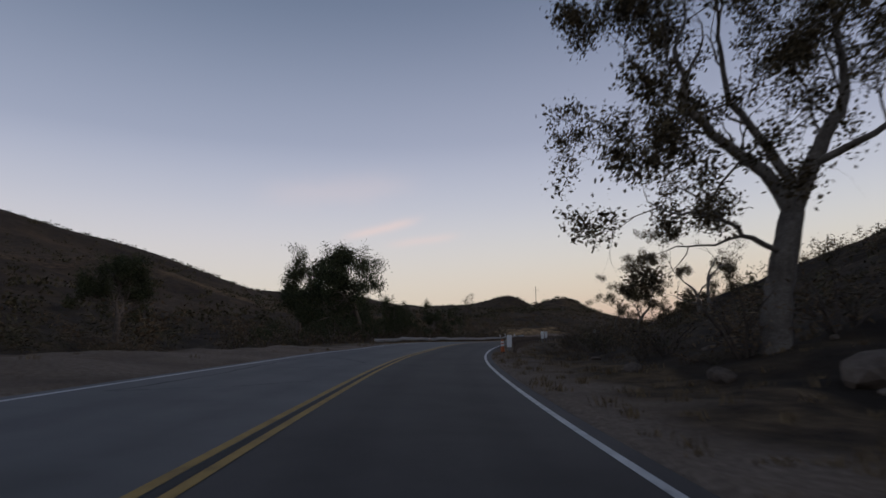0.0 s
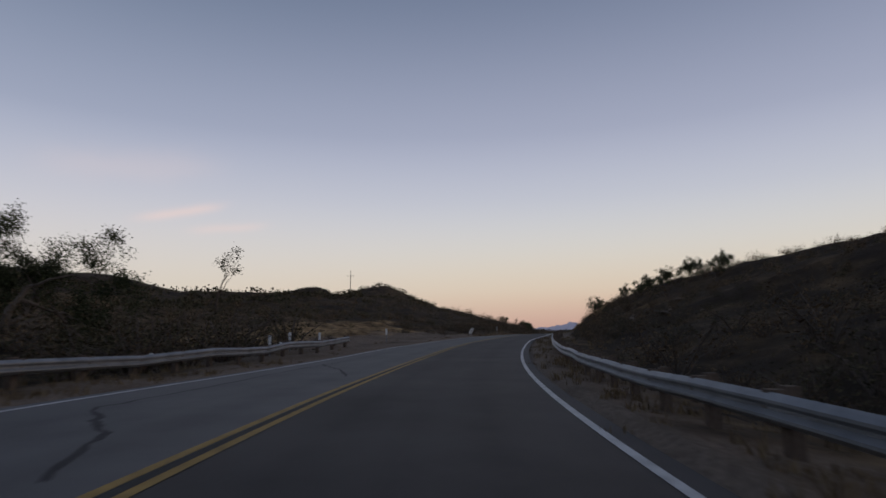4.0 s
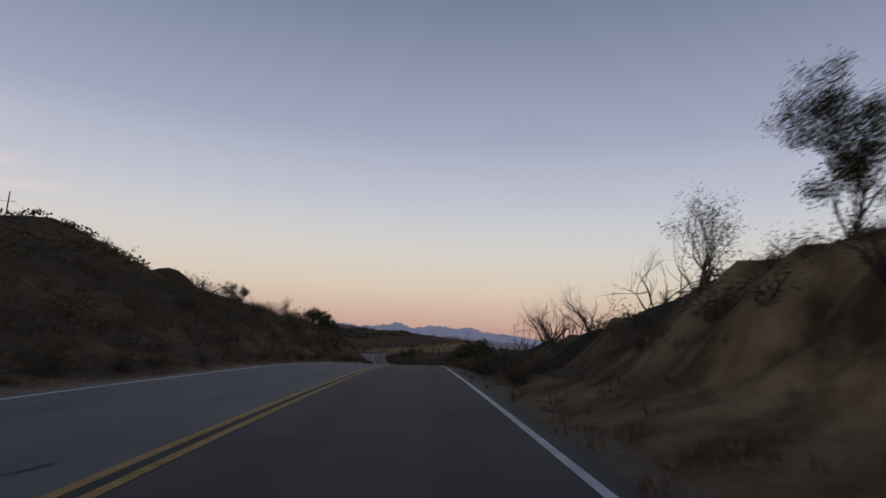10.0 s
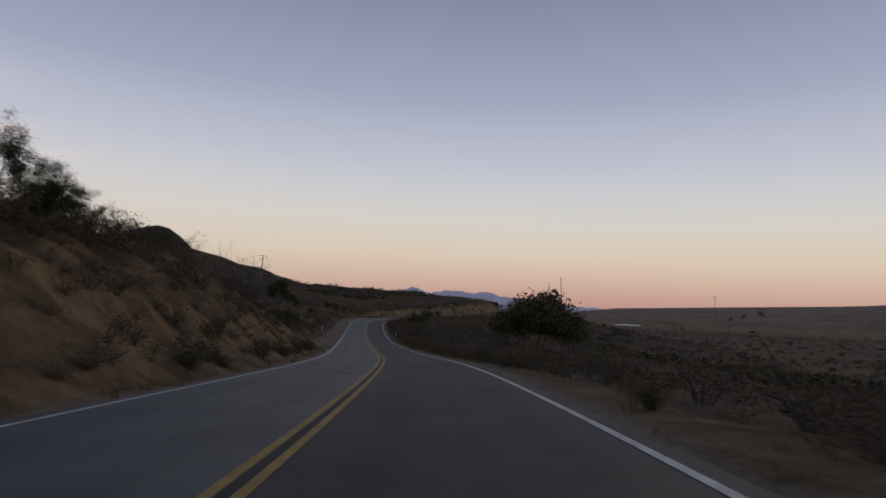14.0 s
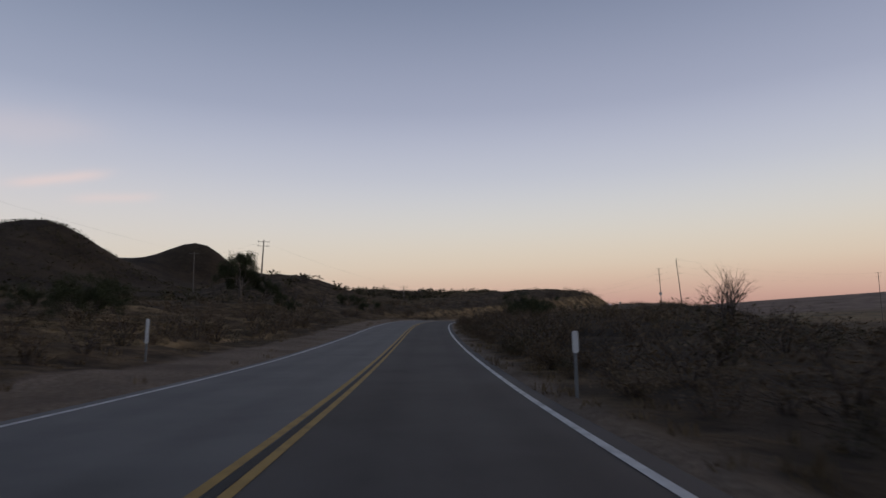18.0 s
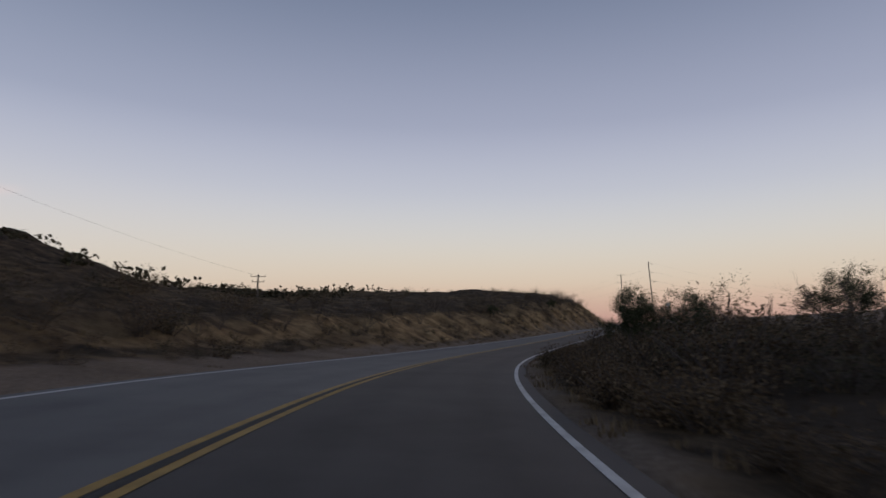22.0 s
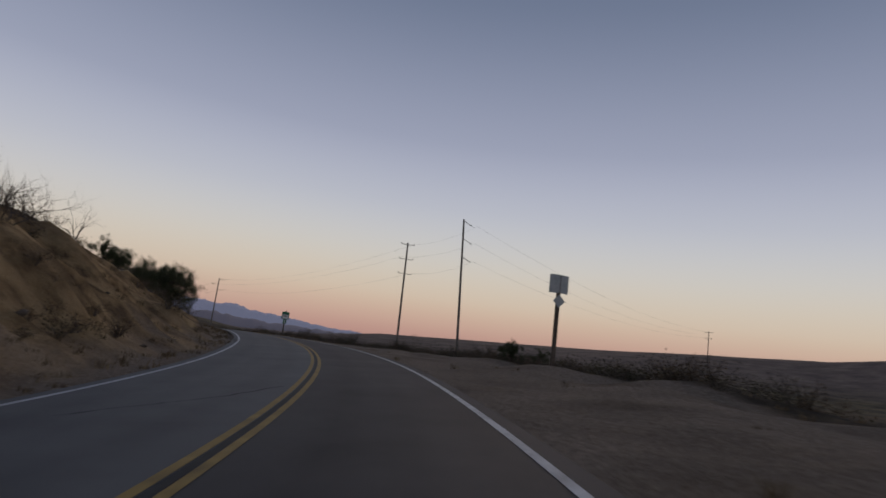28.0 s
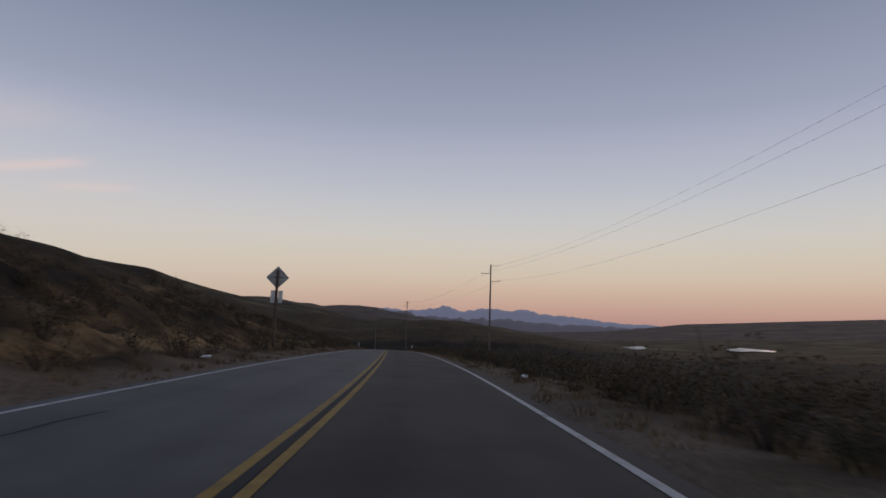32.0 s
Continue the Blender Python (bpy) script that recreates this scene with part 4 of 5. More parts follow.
for t0, t1, d0, d1, n, s0, s1 in ((10.85, 12.0, 7.4, 10.0, 10, 0.8, 1.15), (8.4, 9.6, 11.5, 15, 12, 0.35, 0.6), (12.6, 17.2, -17, -10.5, 34, 0.5, 0.9), (26.2, 29.6, -14.0, -9.5, 46, 0.5, 0.95), (16.25, 16.8, -12.5, -10, 6, 0.9, 1.3), (19.0, 19.9, 14, 24, 4, 0.7, 1.0), (23.8, 26.2, -13, -8.8, 34, 0.45, 0.8),
                                  (20.8, 22.5, -13, -9, 8, 0.4, 0.6), (22.6, 24.4, -12.5, -9, 14, 0.4, 0.7), (22.2, 24.8, 9, 16, 9, 0.6, 1.0), (25.4, 26.2, 7, 10, 6, 0.22, 0.4), (18.1, 18.7, -11, -8.5, 3, 0.6, 0.9), (7.0, 8.4, 15, 22, 8, 0.4, 0.7)):
    rnd = np.random.RandomState(int(t0 * 10))
    for j in range(n):
        plant("burnt_shrub", bares[k % 3], at(rnd.uniform(t0, t1), rnd.uniform(d0, d1)), rnd.uniform(0, 6), rnd.uniform(s0, s1), STEM, "shrub", "burnt shrubs")
        k += 1

bare_tree = tree_meshes(93, 4.6, 0.15, 4, (3, 4), 0.6, (0, 0, 1), 0, 0.1, 0.1, M_BURNT, None, 0.3, 0.74, 0.18, 0.2, 3, 0.4)
for t, d, s in ((20.04, 22.5, 1.05), (19.9, 20.5, 0.75), (21.93, -14.7, 0.62), (22.0, -19.5, 0.75)):
    plant("bare_tree", bare_tree, at(t, d), t, s, "bare grey tree with a fan of fine leafless twigs", "tree")

# willow thicket on the flat below the road
willow = tree_meshes(101, 5.0, 0.12, 4, (4, 5), 0.75, (0, 0, 1), 9, 0.13, 0.3, M_BARK, M_SAGE, 0.22, 0.74, 0.18, 0.2)
for i, (t, d, s) in enumerate(((18.0, 20.5, 1.45), (18.4, 24, 1.65), (18.75, 27, 1.3), (18.1, 27, 1.3), (19.0, 22.5, 1.0), (19.4, 27, 1.0))):
    plant("willow", willow, at(t, d), i * 1.4, s, "rounded dense willow thicket on the valley floor", "tree", "willows", squash=1.15)


# ---- chaparral ----
def bush_arrays(seed, n_leaf, leaf, stems=9, tall=1.0, wide=0.75):
    rnd = np.random.RandomState(seed)
    br, tips = [], []
    for k in range(stems):
        a = rnd.uniform(0, math.tau)
        r = wide * math.sqrt(rnd.uniform(0.02, 1))
        top = np.array([math.cos(a) * r, math.sin(a) * r, tall * rnd.uniform(0.55, 1.05) * (1 - 0.45 * (r / wide) ** 2)])
        mid = top * np.array([0.4, 0.4, 0.55]) + rnd.normal(0, 0.05, 3)
        br.append(([np.array([0, 0, -0.15]), mid, top], [0.022, 0.014, 0.004]))
        tips.append(mid * 0.6)
        tips.append(mid * 0.95)
        for f in (0.3, 0.55, 0.8, 1.0):
            tips.append(mid + (top - mid) * f)
        if k % 3 == 0:
            br.append(([mid, top + np.array([0, 0, 0.05]), top + (top - mid) * 0.35 + rnd.normal(0, 0.06, 3) + np.array([0, 0, 0.14])], [0.012, 0.008, 0.003]))
    v1, q1 = tubes(br, 3)
    tips = np.array(tips)
    pick = tips[rnd.randint(0, len(tips), n_leaf)]
    v2, q2 = leaves(rnd, pick, 1, leaf, 0.125, None, 0.34)
    v2[:, 2] = np.abs(v2[:, 2])
    return v1, q1, v2, q2


def near_bush(seed, mat):
    v1, q1, v2, q2 = bush_arrays(seed, 1500, 0.038, 16)
    return mesh_np("stem", v1, q1, M_BURNT), mesh_np("foliage", v2, q2, mat, False)


BUSHES = [near_bush(s, m) for s, m in ((201, M_SAGE), (203, M_BRUSH), (207, M_SAGE), (211, M_SAGE), (213, M_BRUSH), (217, M_SAGE), (219, M_TAN), (223, M_TAN))]
ZONES = [
    # t from, to, d from, to, number, size from, to
    (-1.5, 6.0, 9, 50, 330, 0.9, 2.2), (0.8, 6.2, 7.5, 13, 60, 0.4, 0.9), (2.2, 6.0, -42, -9, 240, 1.3, 3.2), (-1.0, 2.2, -50, -16, 140, 1.0, 2.6),
    (5.8, 9.2, -75, -24, 250, 0.8, 1.9), (5.9, 8.4, -22, -11, 26, 0.4, 0.8), (8.6, 16.3, -60, -7.2, 640, 0.6, 1.4), (8.2, 12.5, -45, -9, 360, 0.5, 1.1), (12.0, 16.3, -24, -9.5, 110, 0.9, 1.9), (6.3, 10.9, 7.0, 45, 380, 0.35, 1.0), (6.3, 8.9, 8.5, 40, 430, 0.45, 0.95), (10.7, 12.2, 5.6, 11, 70, 0.3, 0.7), (10.6, 16.6, -9.2, -5.0, 240, 0.3, 0.75), (10.9, 17.5, 4.6, 8, 300, 0.3, 0.75), (7.0, 9.8, 7.6, 13, 70, 0.4, 0.9), (31.0, 36.0, 4.9, 6.5, 60, 0.25, 0.5), (22.5, 29.0, -8.5, -5.8, 120, 0.3, 0.7), (17.2, 23.5, 4.7, 7.4, 260, 0.35, 0.85), (10.9, 18.0, 7.0, 70, 820, 0.7, 1.7),
    (18.7, 20.8, -17, -8, 60, 0.6, 1.1), (16.5, 24.5, -70, -9.0, 560, 0.6, 1.7), (18.0, 24.6, 6.4, 60, 560, 0.6, 1.7), (24.4, 30.5, -60, -9.5, 260, 0.5, 1.2), (24.8, 27.4, 15, 60, 130, 0.5, 1.1), (26.8, 40.0, 14.6, 70, 620, 0.8, 1.9),
    (30.8, 41.0, 5.4, 18, 700, 0.6, 1.25), (19.3, 24.3, 7.2, 14, 150, 0.7, 1.2), (29.6, 40.0, -70, -6.6, 620, 0.5, 1.1), (30.8, 32.2, -13, -7.6, 24, 1.0, 1.6), (28.7, 31.4, 10.4, 15, 230, 0.6, 1.1), (29.2, 31.0, 10.8, 12.5, 40, 0.6, 1.0), (8.3, 10.8, 6.4, 13, 150, 0.25, 0.6), (22.6, 29.2, -12, -6.2, 170, 0.25, 0.6), (22.4, 24.8, 5.0, 14, 220, 0.3, 0.75), (24.6, 26.2, 5.0, 9, 120, 0.2, 0.45), (24.6, 27.0, 9.5, 40, 260, 0.5, 1.1), (31.2, 37.0, -16, -5.4, 330, 0.35, 1.0), (13.0, 17.0, -11, -5.6, 110, 0.3, 0.7),
]


def scatter_bushes():
    rnd = np.random.RandomState(5)
    rows = []
    for t0, t1, d0, d1, n, s0, s1 in ZONES:
        t = rnd.uniform(t0, t1, n)
        near, far = sorted((abs(d0), abs(d1)))
        a = near + (far - near) * rnd.uniform(0, 1, n) ** 1.6
        d = a * (1 if d0 > 0 else -1)
        s = rnd.uniform(s0, s1, n) * rnd.uniform(0.85, 1.4, n)
        i = np.interp(t, CT, np.arange(len(CT)))
        f = lambda c: np.interp(i, np.arange(len(CT)), c)
        x, y = f(CXY[:, 0]) + d * f(CR[:, 0]), f(CXY[:, 1]) + d * f(CR[:, 1])
        rows.append(np.stack([x, y, height(x, y), s, a, t, d], 1))
    r = np.vstack(rows)
    _, dd = beside(r[:, 0].copy(), r[:, 1].copy())
    r = r[(np.abs(dd) > 4.3 + 0.35 * r[:, 3]) & ~((dd > 6.3) & (dd < 11) & (r[:, 5] > 10.7) & (r[:, 5] < 12.1) & (r[:, 3] > 0.75))]
    r = r[np.argsort(r[:, 4])]


    def tint(t, d):
        """0 grey-green, 1 brown, 2 straw: the brush is drier on the flats of the second half."""
        straw, brown = 0.08, 0.36
        if 17 < t < 26.5 and d > 0:
            straw, brown = 0.45, 0.38
        elif 7 < t < 11 and d > 0 or 17 < t < 30 and -22 < d < 0:
            straw, brown = 0.28, 0.50
        elif 11 < t < 17 and d > 0:
            straw, brown = 0.14, 0.46
        q = rnd.uniform()
        return 2 if q < straw else 1 if q < straw + brown else 0

    kinds = ((0, 2, 3, 5), (1, 4), (6, 7))
    for i, (x, y, z, s, a, t, d) in enumerate(r[:290]):
        hue = tint(t, d)
        root = new("bush")
        root.empty_display_size = 0.3
        for nm, me in zip(("stem", "foliage"), BUSHES[kinds[hue][i % len(kinds[hue])]]):
            new(nm, me).parent = root
        root.location, root.rotation_euler = (x, y, z - 0.04), (0, 0, rnd.uniform(0, 6.28))
        root.scale = (s * rnd.uniform(0.85, 1.25), s * rnd.uniform(0.85, 1.25), s * rnd.uniform(0.7, 1.0))
        tagged(root, ("low dry grey-green chaparral bush beside the road", "low brown half-dead bush beside the road", "low straw-coloured dry bush beside the road")[hue], "bush", "roadside bushes")
    # leaf size goes down as the bush grows, so that leaves stay alike
    large = [bush_arrays(q, 440, 0.034, 9) for q in (301, 303, 307, 311)]
    fine = [bush_arrays(q, 170, 0.058, 8) for q in (302, 304, 308, 312)]
    small = [bush_arrays(q, 120, 0.085, 6) for q in (313, 317, 319, 323)]
    V, Q, n0 = [], [], 0
    U, T, u0, high = [], [], 0, []
    W, P, m0 = [], [], 0
    hues = []
    for i, (x, y, z, s, a, t, d) in enumerate(r[290:]):
        hue = tint(t, d)
        v1, q1, v2, q2 = (small if a > 19 else large if s > 0.9 else fine)[i % 4]
        w = rnd.uniform(0, math.tau)
        c, sn = math.cos(w), math.sin(w)
        rot = np.array([[c, -sn, 0], [sn, c, 0], [0, 0, rnd.uniform(0.65, 0.95)]]) * s
        off = np.array([x, y, z - 0.05])
        if a > 19:
            w3 = v2.reshape(-1, 4, 3)[:, :3] * (1, 1, 1)
            w3[:, 1] = w3[:, 1] * 1.5 - (w3[:, 0] + w3[:, 2]) * 0.25
            U.append(w3.reshape(-1, 3) @ rot.T + off)
            T.append(np.arange(len(w3) * 3).reshape(-1, 3) + u0)
            u0 += len(w3) * 3
            high.append(hue)
            continue
        hues.append(hue)
        V.append(v2 @ rot.T + off)
        Q.append(q2 + n0)
        n0 += len(v2)
        if a < 14:
            W.append(v1 @ rot.T + off)
            P.append(q1 + m0)
            m0 += len(v1)
    me = mesh_np("hillside_chaparral", np.vstack(U), np.vstack(T), M_SAGE, False)
    me.materials.append(M_BRUSH)
    me.materials.append(M_TAN)
    me.polygons.foreach_set("material_index", np.concatenate([np.full(len(q), high[k], np.int32) for k, q in enumerate(T)]))
    tagged(new("hillside_chaparral", me), "dark dry chaparral spread over the upper slopes", "scrub", kind="stuff")
    me = mesh_np("chaparral", np.vstack(V), np.vstack(Q), M_SAGE, False)
    me.materials.append(M_BRUSH)
    me.materials.append(M_TAN)
    me.polygons.foreach_set("material_index", np.concatenate([np.full(len(q), hues[k], np.int32) for k, q in enumerate(Q)]))
    tagged(new("chaparral", me), "dense dark chaparral covering the slopes", "scrub", kind="stuff")
    tagged(new("chaparral_stems", mesh_np("chaparral_stems", np.vstack(W), np.vstack(P), M_BURNT)), "thin dry stems in the chaparral", "scrub", kind="stuff")


scatter_bushes()


def far_scrub():
    """Scrub on the slopes away from the road, as small rough clumps."""
    rnd = np.random.RandomState(8)
    n = 9000
    i = rnd.randint(0, len(CT), n)
    d = (45 + 330 * rnd.uniform(0, 1, n) ** 1.8) * np.where(rnd.uniform(0, 1, n) < 0.62, -1, 1)
    more = rnd.randint(np.searchsorted(CT, 10.5), np.searchsorted(CT, 19), 3500)
    i, d = np.concatenate([i, more]), np.concatenate([d, 45 + 260 * rnd.uniform(0, 1, 3500) ** 1.5])
    x, y = CXY[i, 0] + d * CR[i, 0], CXY[i, 1] + d * CR[i, 1]
    _, dd = beside(x, y)
    ok = np.abs(dd) > 40
    x, y = x[ok], y[ok]
    z = height(x, y)
    s = rnd.uniform(0.7, 2.0, len(x))
    pts = np.stack([x, y, z + s * 0.35], 1)
    per = 20
    c = np.repeat(pts, per, axis=0)
    sz = np.repeat(s, per)[:, None]
    c = c + rnd.normal(0, 1, c.shape) * sz * np.array([0.45, 0.45, 0.22])
    m = len(c)
    a = rnd.normal(0, 1, (m, 3))
    a /= np.linalg.norm(a, axis=1, keepdims=True)
    b = np.cross(a, rnd.normal(0, 1, (m, 3)))
    b /= np.linalg.norm(b, axis=1, keepdims=True)
    k = sz * 0.20
    v = np.stack([c - a * k, c + b * k * 0.7, c + a * k, c - b * k * 0.7], 1).reshape(-1, 3)
    tagged(new("far_chaparral", mesh_np("far_chaparral", v, np.arange(4 * m).reshape(-1, 4), M_SAGE, False)), "dark scrub dotted over the distant hillsides", "scrub", kind="stuff")


far_scrub()


def dry_tufts():
    rnd = np.random.RandomState(9)
    n = 15000
    i = rnd.randint(0, len(CT) - 60, n)
    side = np.where(rnd.uniform(0, 1, n) < 0.5, -1, 1)
    edge = np.where(side > 0, WR[i], WL[i]) + 0.75
    d = side * (edge + 11 * rnd.uniform(0, 1, n) ** 1.9)
    t = CT[i]
    bare = ((d < 0) & (((t > 5.3) & (t < 8.2) & (d > -16)) | ((t < 2.2) & (d > -13)) | ((t > 17) & (t < 24) & (d > -6.5)))) | ((d > 0) & (t > 26) & (t < 31) & (d < np.interp(t, [27.8, 28.8, 31], [13, 9.8, 9]))) | ((d > 0) & (t > 6.8) & (t < 9.5) & (d < 7.5))
    keep = (~bare | (rnd.uniform(0, 1, n) < 0.06)) & ~((t > 11) & (t < 17) & (rnd.uniform(0, 1, n) < 0.75))
    i, d = i[keep], d[keep]
    x, y = CXY[i, 0] + d * CR[i, 0] + rnd.normal(0, 0.3, len(i)), CXY[i, 1] + d * CR[i, 1] + rnd.normal(0, 0.3, len(i))
    z = height(x, y)
    per = 14
    c = np.repeat(np.stack([x, y, z], 1), per, axis=0)
    m = len(c)
    c[:, :2] += rnd.normal(0, 0.09, (m, 2))
    c[:, 2] -= 0.03
    h = np.repeat(rnd.uniform(0.07, 0.24, len(x)), per) * rnd.uniform(0.6, 1.2, m)
    w = rnd.uniform(0, math.tau, m)
    side = np.stack([np.cos(w), np.sin(w), 0 * w], 1) * 0.012
    tip = c + np.stack([rnd.normal(0, 0.28, m) * h, rnd.normal(0, 0.28, m) * h, h], 1)
    mid = c * 0.5 + tip * 0.5 + np.stack([0 * h, 0 * h, 0.06 * h], 1)
    v = np.stack([c - side, c + side, mid + side * 0.8, mid - side * 0.8, tip], 1).reshape(-1, 3)
    b = np.arange(m) * 5
    q = np.vstack([np.stack([b, b + 1, b + 2], 1), np.stack([b, b + 2, b + 3], 1), np.stack([b + 3, b + 2, b + 4], 1)])
    tagged(new("dry_grass", mesh_np("dry_grass", v, q, M_DRY, False)), "straw-coloured dry grass tufts on the verges", "grass", kind="stuff")


dry_tufts()

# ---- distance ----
# blue and purple air haze painted on the slopes as their own glow
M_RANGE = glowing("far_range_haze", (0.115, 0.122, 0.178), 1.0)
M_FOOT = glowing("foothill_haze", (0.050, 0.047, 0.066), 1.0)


def distant_range(name, dist, deep, profile, mat, label, seed, amp, cx, cy):
    az = np.arange(profile[0][0], profile[-1][0] - 0.01, -0.22)
    el = np.interp(-az, [-p[0] for p in profile], [p[1] for p in profile])
    n = amp * (wave(az, az * 0.3, 2.1, seed) + 0.6 * wave(az, az * 0.2, 0.9, seed + 1))
    el = np.maximum(el + n * np.clip(el, 0, 1), 0.05)
    rows = []
    for f, w in ((0.0, 0.0), (0.35, 0.45), (0.7, 0.85), (1.0, 1.0), (1.2, 0.4)):
        r = dist + deep * f
        rag = 1 + 0.10 * wave(az * 1.0, az * 0.7 + f * 5, 0.8, seed + 3) * (0 < f < 1)
        rows.append(np.stack([cx - np.sin(np.radians(az)) * r, cy + np.cos(np.radians(az)) * r, -20 + (np.tan(np.radians(el)) * (dist + deep) + 22) * w * rag], 1))
    v = np.stack(rows, 0).reshape(-1, 3)
    return tagged(new(name, mesh_np(name, v, grid_quads(len(rows), len(az)), mat)), label, "mountains", kind="structure")


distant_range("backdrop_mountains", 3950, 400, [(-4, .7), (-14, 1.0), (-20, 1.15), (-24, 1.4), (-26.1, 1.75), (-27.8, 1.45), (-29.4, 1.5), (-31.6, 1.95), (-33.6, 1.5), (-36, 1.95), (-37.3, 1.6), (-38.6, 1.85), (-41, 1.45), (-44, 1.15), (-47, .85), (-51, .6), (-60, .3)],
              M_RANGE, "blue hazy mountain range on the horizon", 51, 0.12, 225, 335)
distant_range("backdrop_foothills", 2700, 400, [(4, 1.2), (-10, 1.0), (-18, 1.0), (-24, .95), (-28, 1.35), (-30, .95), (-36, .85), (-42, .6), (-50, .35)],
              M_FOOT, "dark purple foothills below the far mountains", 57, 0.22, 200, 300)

pond_v = []
for k in range(28):
    a = math.tau * k / 28
    r = 1 + 0.25 * math.sin(3 * a + 1) + 0.12 * math.sin(5 * a)
    pond_v.append((95 * r * math.cos(a), 42 * r * math.sin(a), 0))
for px, py, long, broad in ((862, 795, 0.85, 0.42), (797, 877, 0.7, 0.3)):
    z = float(height(np.array([px + 0.0]), np.array([py + 0.0]))[0])
    ob = part("pond", pond_v, [tuple(range(28))], M_POND_SKY, None, "", False, pose(px, py, z + 0.6, 0, 0, 32) @ Matrix.Diagonal((long, broad, 1, 1)))
    tagged(ob, "still valley pond with the sky's reflection put into its pale colour", "pond", kind="structure")


# ---- boxes and such ----
def box(w, d, h, x=0.0, y=0.0, z=0.0, bev=0.0):
    """Vertices and faces of a box, bevelled by bev on its upright edges; z is its foot."""
    w, d = w / 2, d / 2
    if bev:
        ring = [(-w + bev, -d), (w - bev, -d), (w, -d + bev), (w, d - bev), (w - bev, d), (-w + bev, d), (-w, d - bev), (-w, -d + bev)]
    else:
        ring = [(-w, -d), (w, -d), (w, d), (-w, d)]
    n = len(ring)
    v = [(a + x, b + y, z) for a, b in ring] + [(a + x, b + y, z + h) for a, b in ring]
    f = [tuple(range(n))[::-1], tuple(range(n, 2 * n))] + [(i, (i + 1) % n, n + (i + 1) % n, n + i) for i in range(n)]
    return v, f


def plate(outline, thick, y=0.0):
    """A flat plate in the plane y, with the outline in x and z."""
    n = len(outline)
    v = [(x, y - thick / 2, z) for x, z in outline] + [(x, y + thick / 2, z) for x, z in outline]
    f = [tuple(range(n)), tuple(range(n, 2 * n))[::-1]] + [(i, n + i, n + (i + 1) % n, (i + 1) % n) for i in range(n)]
    return v, f


def rounded(w, h, z, r=0.04):
    o = []
    for cx, cz, a0 in ((w / 2 - r, z + r, -90), (w / 2 - r, z + h - r, 0), (-w / 2 + r, z + h - r, 90), (-w / 2 + r, z + r, 180)):
        for k in range(4):
            a = radians(a0 + 30 * k)
            o.append((cx + r * math.cos(a), cz + r * math.sin(a)))
    return o


def thing(name, place, turn, label, category, group="", lean=(0, 0)):
    root = new(name)
    root.empty_display_size = 0.3
    root.location = place
    root.rotation_euler = (lean[0], lean[1], turn)
    return tagged(root, label, category, group)


def round_post(r0, r1, h, z=0.0, sides=9, wob=0.0):
    pts = [np.array([wob * math.sin(i * 1.7), wob * math.cos(i * 1.3), z + h * i / 5]) for i in range(6)]
    v, q = tubes([(pts, [r0 + (r1 - r0) * i / 5 for i in range(6)])], sides)
    n = len(v)
    f = [tuple(int(k) for k in a) for a in q] + [tuple(range(n - sides, n))]
    return v, f


